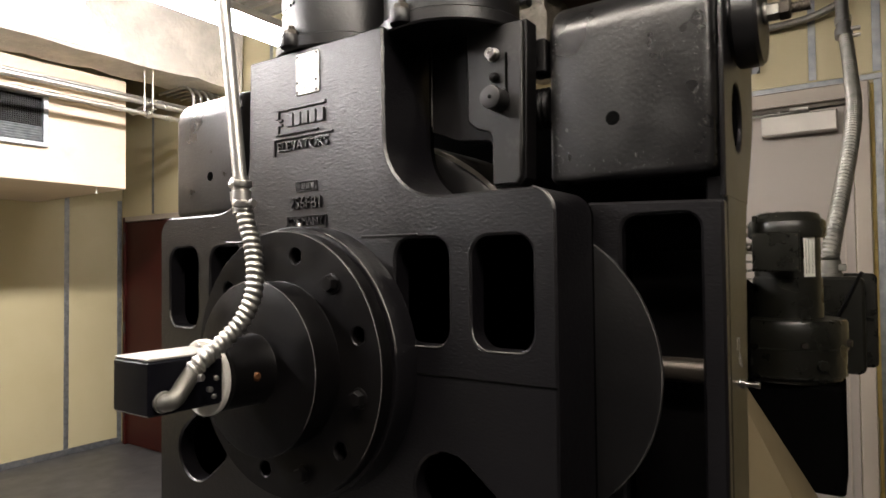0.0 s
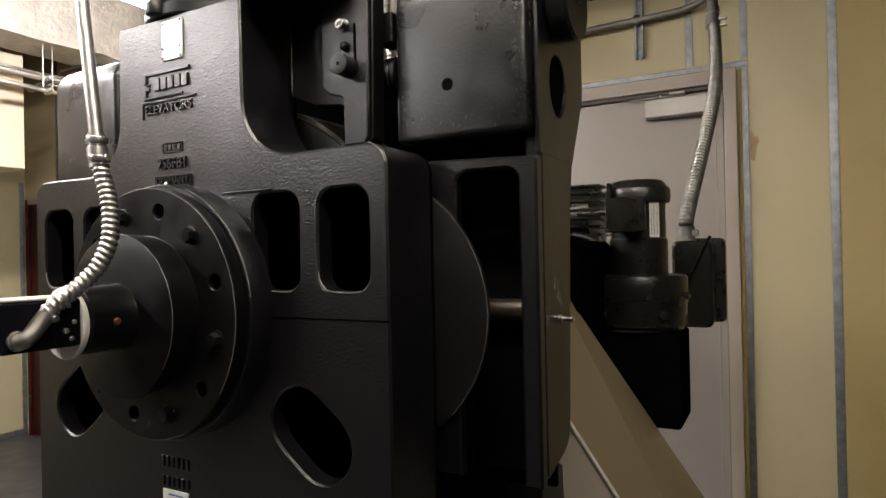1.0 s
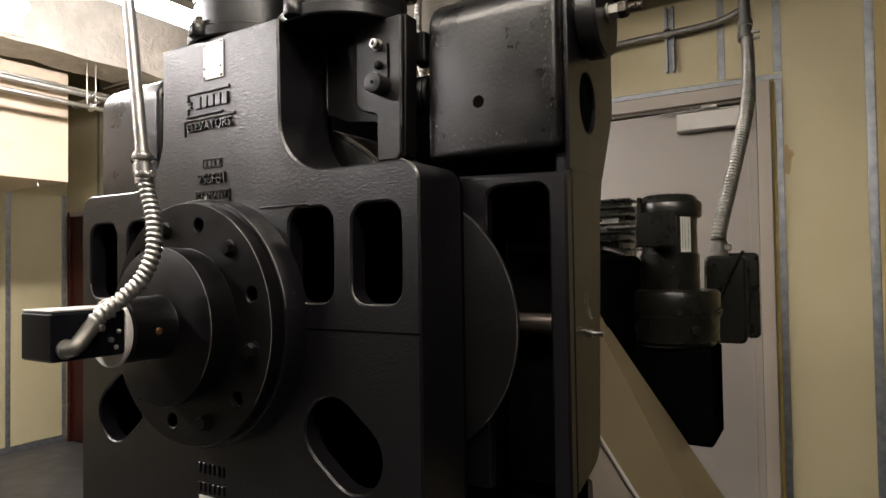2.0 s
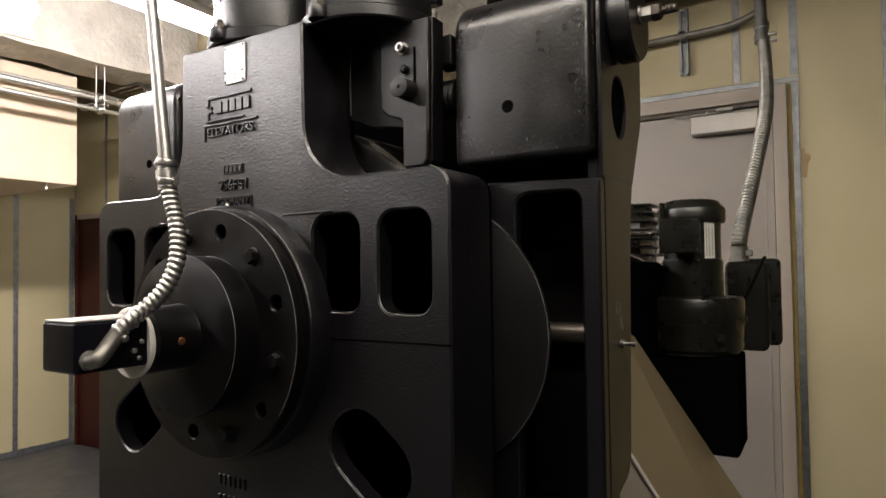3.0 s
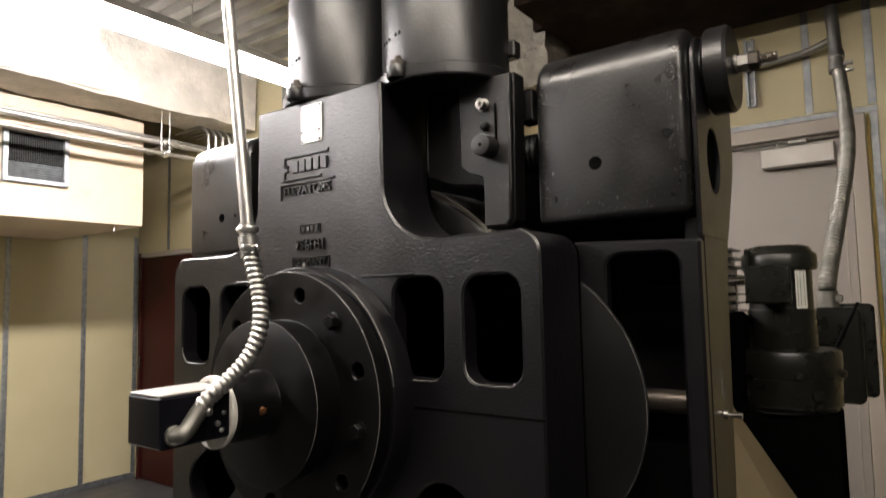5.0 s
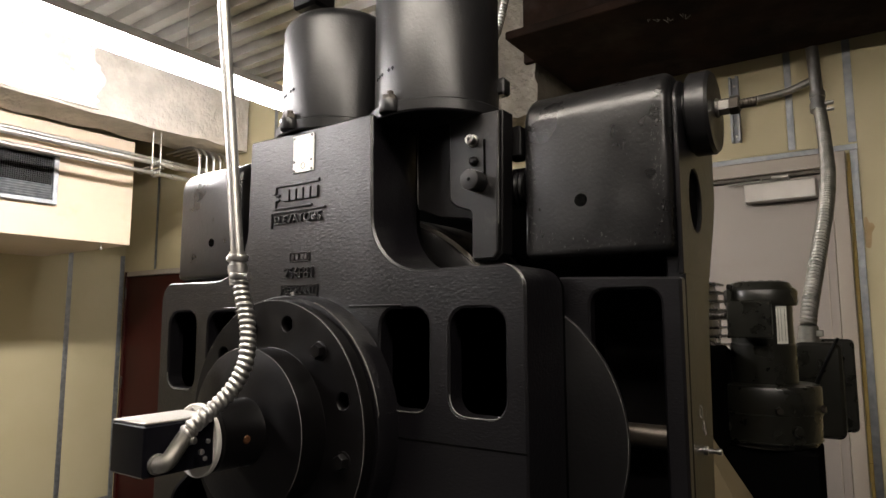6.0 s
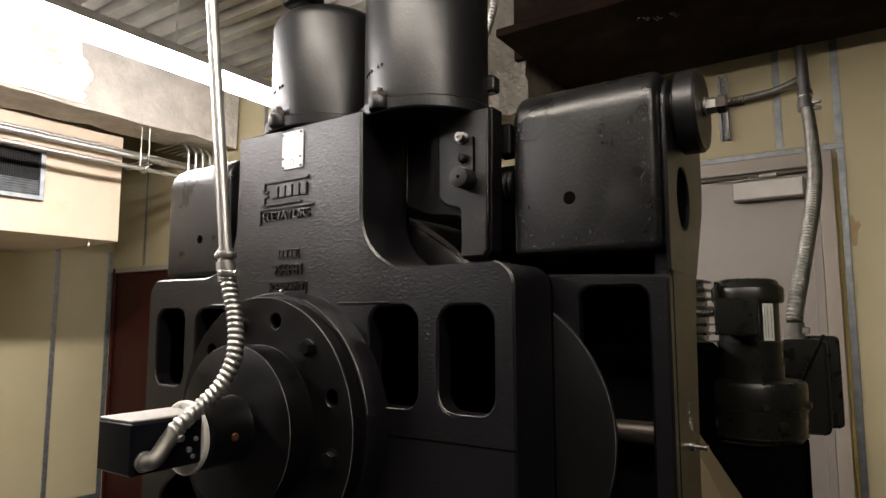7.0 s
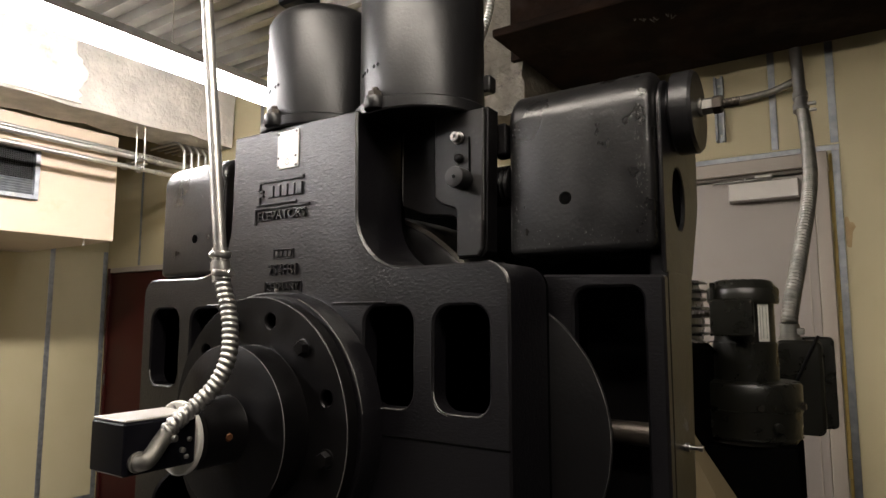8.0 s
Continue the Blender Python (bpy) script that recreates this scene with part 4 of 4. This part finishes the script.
bm = turned(B(), (-0.29, 0.09, 2.072), (0, 0, 1), drum(0.03, 0, 0.03, 0.004), 20)
box(bm, (-0.318, 0.07, 2.10), (-0.262, 0.11, 2.24), 0.006)
part("lifting_lug", bm, SMOOTH_BLACK, c1)


# ---- encoder and its conduit ----
def encoder():
    t = thing("shaft_encoder", "black box encoder on the machine shaft with a white collar", "encoder")
    body = part("body", box(B(), (-0.495, -0.312, 1.192), (-0.412, -0.2035, 1.262), 0.003), BOX_BLACK, t)
    part("lid", box(B(), (-0.493, -0.311, 1.2624), (-0.414, -0.205, 1.2655), 0.001), CLOSER, t, "bright bare metal lid")
    part("collar", prism(B(), circle(CX - 0.01, 1.222, 0.055, 40), [], -0.203, -0.193, 0.002), WHITE, t, "off-white mounting collar")
    for y, z in ((-0.25, 1.252), (-0.222, 1.252), (-0.218, 1.204), (-0.214, 1.228)):
        part("screw", turned(B(), (-0.4122, y, z), (1, 0, 0), [(0, 0.0036), (0.002, 0.0036), (0.003, 0.002)], 10), STEEL, body)
    for k in (100, 70):
        part("screw", turned(B(), (CX - 0.01 + 0.045 * math.cos(radians(k)), -0.2031, 1.222 + 0.045 * math.sin(radians(k))), (0, -1, 0), [(0, 0.005), (0.002, 0.005), (0.003, 0.003)], 12), BRIGHT, body)


encoder()


def encoder_conduit():
    t = thing("encoder_conduit", "zinc conduit dropping from the ceiling with a flexible metal end", "conduit")
    top = (-0.64, -0.18, 3.24)
    part("tube", sweep(B(), [top, (-0.463, -0.18, 1.929), (-0.402, -0.18, 1.492)], 0.0098, 18), STEEL, t)
    bm = turned(B(), (-0.404, -0.18, 1.508), (0.08, 0, -1), [(0, 0.0122), (0.02, 0.0122), (0.021, 0.0145), (0.034, 0.0145), (0.036, 0.0125), (0.052, 0.0125)], 20)
    part("coupling", bm, STEEL, t)
    bm = B()
    for z, x, e in ((1.499, -0.402, -1), (1.470, -0.397, 1)):
        turned(bm, (x, -0.18, z), (e, 0, 0), [(0, 0.004), (0.018, 0.004), (0.018, 0.0052), (0.023, 0.0052)], 8)
        turned(bm, (x, -0.18, z - 0.005), (0.08, 0, 1), drum(0.0155, 0, 0.010, 0.002), 20)
    part("clamp", bm, STEEL, t)
    part("flexible_tube", flexible(B(), [(-0.396, -0.18, 1.462), (-0.389, -0.18, 1.44), (-0.377, -0.18, 1.408), (-0.367, -0.184, 1.372), (-0.364, -0.19, 1.340), (-0.372, -0.203, 1.306), (-0.384, -0.222, 1.281), (-0.390, -0.246, 1.262), (-0.395, -0.262, 1.246)], 0.0125, 0.0092), STEEL, t)
    el = [(-0.393, -0.256, 1.252), (-0.396, -0.270, 1.233), (-0.396, -0.281, 1.219), (-0.397, -0.289, 1.2115), (-0.405, -0.293, 1.210), (-0.4115, -0.293, 1.210)]
    bm = sweep(B(), smooth_path(el, 0.003), 0.0115, 18)
    turned(bm, (-0.4118, -0.293, 1.210), (1, 0, 0), drum(0.014, 0, 0.006, 0.0015), 20)
    part("elbow", bm, DULL_STEEL, t)
    bm = box(B(), (-0.411, -0.262, 1.232), (-0.385, -0.252, 1.244), 0.003)
    turned(bm, (-0.386, -0.258, 1.238), (1, 0.3, 0), drum(0.005, 0, 0.006, 0.001), 10)
    turned(bm, (-0.398, -0.236, 1.218), (1, 0, 0), drum(0.004, 0, 0.006, 0.001), 10)
    part("elbow_clamp", bm, STEEL, t)


encoder_conduit()


# ---- gear motor behind the machine ----
def gear_motor():
    t = thing("gear_motor", "dark grey green upright gear motor bolted behind the machine", "motor")
    x, y = 0.166, 0.95
    cap = part("fan_cover", turned(B(), (x, y, 1.435), (0, 0, 1), [(0, 0.078), (0.004, 0.082), (0.012, 0.083), (0.036, 0.083), (0.040, 0.081), (0.046, 0.074), (0.056, 0.068), (0.060, 0.060)], 56), MOTOR, t)
    bm = B()
    for i in range(14):
        a = 2 * math.pi * i / 14
        box(bm, (x + 0.05 * math.cos(a) - 0.006, y + 0.05 * math.sin(a) - 0.006, 1.4925), (x + 0.05 * math.cos(a) + 0.006, y + 0.05 * math.sin(a) + 0.006, 1.4965), 0.001)
    part("vent_rib", bm, MOTOR, cap)
    part("body", turned(B(), (x, y, 1.245), (0, 0, 1), [(0, 0.074), (0.095, 0.074), (0.1, 0.07), (0.195, 0.07)], 56), MOTOR, t)
    tb = part("terminal_box", box(B(), (0.110, 0.845, 1.362), (0.200, 0.888, 1.443), 0.006), MOTOR, t)
    part("terminal_lid", box(B(), (0.107, 0.838, 1.358), (0.203, 0.8445, 1.447), 0.004), MOTOR, tb)
    bm = B()
    prism(bm, rect(0.209, 1.345, 0.238, 1.435), [], 0.0, 0.002, 0.0003, lambda u, v, w: (x + 0.0735 * math.sin((u - 0.166) / 0.0735) , y - 0.0735 * math.cos((u - 0.166) / 0.0735) - w, v))
    rl = part("rating_label", bm, PAPER, t, "pale paper label")
    for u in (0.214, 0.221, 0.231):
        bm = prism(B(), rect(u, 1.352, u + 0.0009, 1.428), [], 0.0021, 0.0026, 0, lambda u, v, w: (x + 0.0735 * math.sin((u - 0.166) / 0.0735), y - 0.0735 * math.cos((u - 0.166) / 0.0735) - w, v))
        part("print_line", bm, BRONZE, rl)
    hs = part("gear_housing", turned(B(), (x, y, 1.105), (0, 0, 1), [(0, 0.105), (0.006, 0.110), (0.012, 0.110), (0.014, 0.117), (0.07, 0.118), (0.075, 0.121), (0.135, 0.121), (0.142, 0.117), (0.145, 0.08)], 64), MOTOR, t)
    for a in (-70, -10, 50, 110, 170, 230):
        bm = B()
        hexbolt(bm, (x + 0.12 * math.cos(radians(a)), y + 0.12 * math.sin(radians(a)), 1.195), (math.cos(radians(a)), math.sin(radians(a)), 0), 0.009, 0.01)
        part("bolt", bm, BRONZE, hs)
    for z, r in ((1.182, 0.1222), (1.118, 0.1185)):
        part("seam_ring", turned(B(), (x, y, z), (0, 0, 1), [(0, r - 0.003), (0.0012, r), (0.003, r), (0.0042, r - 0.003)], 64), MOTOR, hs)
    for a in (-128, -52):
        part("boss", turned(B(), (x + 0.116 * math.cos(radians(a)), y + 0.116 * math.sin(radians(a)), 1.15), (math.cos(radians(a)), math.sin(radians(a)), 0), drum(0.012, 0, 0.012, 0.002), 16), MOTOR, hs)
    part("cover_clip", box(B(), (x - 0.062, y - 0.0835, 1.437), (x - 0.052, y - 0.06, 1.488), 0.002), MOTOR, cap)
    for dx, dz in ((0.112, 1.366), (0.198, 1.366), (0.112, 1.439), (0.198, 1.439)):
        part("lid_screw", turned(B(), (dx, 0.838, dz), (0, -1, 0), drum(0.003, 0, 0.002, 0.0006), 8), BRONZE, tb)
    part("mounting_arm", prism(B(), rounded([(0.36, 1.12, 0.005), (0.93, 1.12, 0.02), (0.93, 1.235, 0.02), (0.36, 1.30, 0.005)]), [], -0.02, 0.05, 0.005, YZ), CAST, t)
    # near-black block added to fill the gap between motor and machine
    part("gap_filler", box(B(), (-0.10, 0.60, 1.10), (0.098, 0.93, 1.338), 0.012), DARK, t)
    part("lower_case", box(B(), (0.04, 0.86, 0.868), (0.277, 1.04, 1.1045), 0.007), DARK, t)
    # boxed switch gear with a strap
    jb = part("switch_box", prism(B(), rect(0.200, 1.072, 0.316, 1.337, 0.02), [], 1.28, 1.38, 0.008), MOTOR, t)
    part("switch_lid", prism(B(), rect(0.212, 1.080, 0.344, 1.345, 0.016), [], 1.3805, 1.42, 0.005), MOTOR, t)
    part("strap", sweep(B(), [(0.245, 1.272, 1.20), (0.255, 1.27, 1.23), (0.303, 1.27, 1.335), (0.31, 1.285, 1.348)], 0.005, 8), SMOOTH_BLACK, jb)
    part("strut_bracket", box(B(), (0.13, 1.02, 1.13), (0.2, 1.36, 1.19), 0.004), MOTOR, t)
    # finned motor lying beside it
    bm = turned(B(), (-0.42, 1.05, 1.40), (1, 0, 0), drum(0.107, 0, 0.455, 0.004), 40)
    part("finned_body", bm, MOTOR, t)
    for i in range(9):
        z = 1.31 + i * 0.0235
        h = math.sqrt(max(0.0, 0.115 ** 2 - (z - 1.40) ** 2))
        part("fin", box(B(), (-0.40, 1.05 - h, z - 0.003), (0.040 + 0.03 * h / 0.115, 1.05 + h, z + 0.003), 0.0015), MOTOR, t)
    part("motor_foot", box(B(), (-0.38, 0.40, 1.20), (-0.2, 1.10, 1.33), 0.004), CAST, t)
    part("lead", flexible(B(), [(0.02, 0.90, 1.415), (0.06, 0.885, 1.412), (0.104, 0.875, 1.413)], 0.009, 0.009, 12), BRONZE, t)
    part("lead", flexible(B(), [(0.0, 0.92, 1.36), (0.05, 0.90, 1.345), (0.09, 0.89, 1.31)], 0.007, 0.009, 10), BRONZE, t)


gear_motor()


def wall_conduit():
    t = thing("wall_conduit", "steel wall conduit with a flexible drop to the motor", "conduit")
    y = BACK - 0.055
    part("tube", sweep(B(), smooth_path([(-0.75, y, 2.36), (-0.3, y, 2.386), (0.05, y, 2.395), (0.16, y, 2.408), (0.245, y - 0.01, 2.435)], 0.02), 0.0155, 14), DULL_STEEL, t)
    bm = sweep(B(), smooth_path([(0.247, 2.28, 2.52), (0.247, 2.25, 2.555), (0.25, 2.2, 2.56), (0.252, 2.17, 2.53), (0.256, 2.15, 2.45), (0.262, 2.12, 2.31)], 0.01), 0.023, 16)
    part("elbow", bm, STEEL, t)
    bm = turned(B(), (0.262, 2.12, 2.325), (0.02, -0.25, -1), [(0, 0.029), (0.025, 0.029), (0.027, 0.025), (0.05, 0.025), (0.052, 0.030), (0.085, 0.030)], 20)
    box(bm, (0.285, 2.085, 2.262), (0.318, 2.105, 2.275), 0.003)
    box(bm, (0.285, 2.085, 2.236), (0.318, 2.105, 2.247), 0.003)
    part("coupling", bm, STEEL, t)
    part("flexible_tube", flexible(B(), [(0.266, 2.105, 2.26), (0.276, 2.04, 2.17), (0.288, 1.90, 2.02), (0.296, 1.74, 1.90), (0.29, 1.6, 1.775), (0.266, 1.47, 1.60), (0.242, 1.36, 1.44), (0.236, 1.335, 1.385)], 0.024, 0.013), DULL_STEEL, t)
    bm = turned(B(), (0.236, 1.333, 1.337), (0, 0, 1), [(0, 0.031), (0.008, 0.031), (0.009, 0.027), (0.045, 0.027), (0.047, 0.024)], 20)
    box(bm, (0.252, 1.315, 1.352), (0.275, 1.33, 1.372), 0.003)
    part("connector", bm, DULL_STEEL, t)
    u = thing("strut_channel", "short galvanised strut channel screwed to the wall", "bracket")
    part("channel", prism(B(), [(-0.098, BACK - 0.0005), (-0.058, BACK - 0.0005), (-0.058, BACK - 0.036), (-0.068, BACK - 0.036), (-0.068, BACK - 0.006), (-0.088, BACK - 0.006), (-0.088, BACK - 0.036), (-0.098, BACK - 0.036)], [], 2.218, 2.53, 0.001, XY), GALV, u)
    part("clamp", prism(B(), circle(-0.078, 2.396, 0.024, 20), [circle(-0.078, 2.396, 0.0165, 20)], BACK - 0.07, BACK - 0.037, 0.001), DULL_STEEL, u)
    for z in (2.25, 2.49):
        part("screw", turned(B(), (-0.078, BACK - 0.006, z), (0, -1, 0), drum(0.007, 0, 0.006, 0.001), 6), STEEL, u)
    h = thing("hanging_conduit", "flexible metal conduit hanging behind the cylinders", "conduit")
    part("flexible_tube", flexible(B(), [(-0.44, 0.9, 3.24), (-0.46, 0.9, 2.8), (-0.51, 0.88, 2.4), (-0.553, 0.86, 2.2), (-0.56, 0.9, 1.9), (-0.42, 0.98, 1.62), (-0.36, 1.02, 1.49)], 0.013, 0.011, 12), STEEL, h)


wall_conduit()


def guard():
    t = thing("sheet_guard", "tan sheet metal guard sloping from the machine to the floor", "guard")
    d, da = Vector((0.45, 0.45, -1.0)), Vector((0.41, 0.75, -1.0))
    a0, w0 = Vector((0.089, 0.60, 1.198)), Vector((0.130, 0.45, 0.965))
    g = Vector((-0.01, 0.01, -0.32))
    top = 0.12

    def bar(p, q, r, s, name, material, label=""):
        bm = B()
        run = [(v, da if (v - a0).length < 0.02 else d) for v in (p, q, r, s)]
        lo = [bm.verts.new(v - k * top) for v, k in run]
        hi = [bm.verts.new(v + k * (v.z - (FLOOR + 0.002))) for v, k in run]
        for i in range(4):
            bm.faces.new((lo[i - 1], lo[i], hi[i], hi[i - 1]))
        bm.faces.new(lo)
        bm.faces.new(hi)
        return part(name, bm, material, t, label)

    n = (w0 - a0).cross(d).normalized() * 0.004
    if n.y < 0:
        n = -n
    bar(a0, w0, w0 + n, a0 + n, "top_sheet", GUARD)
    k = g.cross(d).normalized() * 0.004
    if k.y < 0:
        k = -k
    w = w0 + n * 1.1
    bar(w, w + g, w + g + k, w + k, "side_sheet", FRAME, "greyer side sheet")
    # rolled edge in white, painting in the lamp light that it catches
    bm = sweep(B(), [w0 - d * top, w0 + d * (w0.z - FLOOR - 0.01)], 0.0045, 8)
    part("rolled_edge", bm, WHITE, t, "rolled edge whitened for the light it catches")


guard()

# dark kick board at the foot of the back wall
part("kick_board", box(B(), (0.384, BACK - 0.02, FLOOR), (RIGHT, BACK - 0.0005, 0.03), 0.003), RUBBER, wall_back, "black kick board")
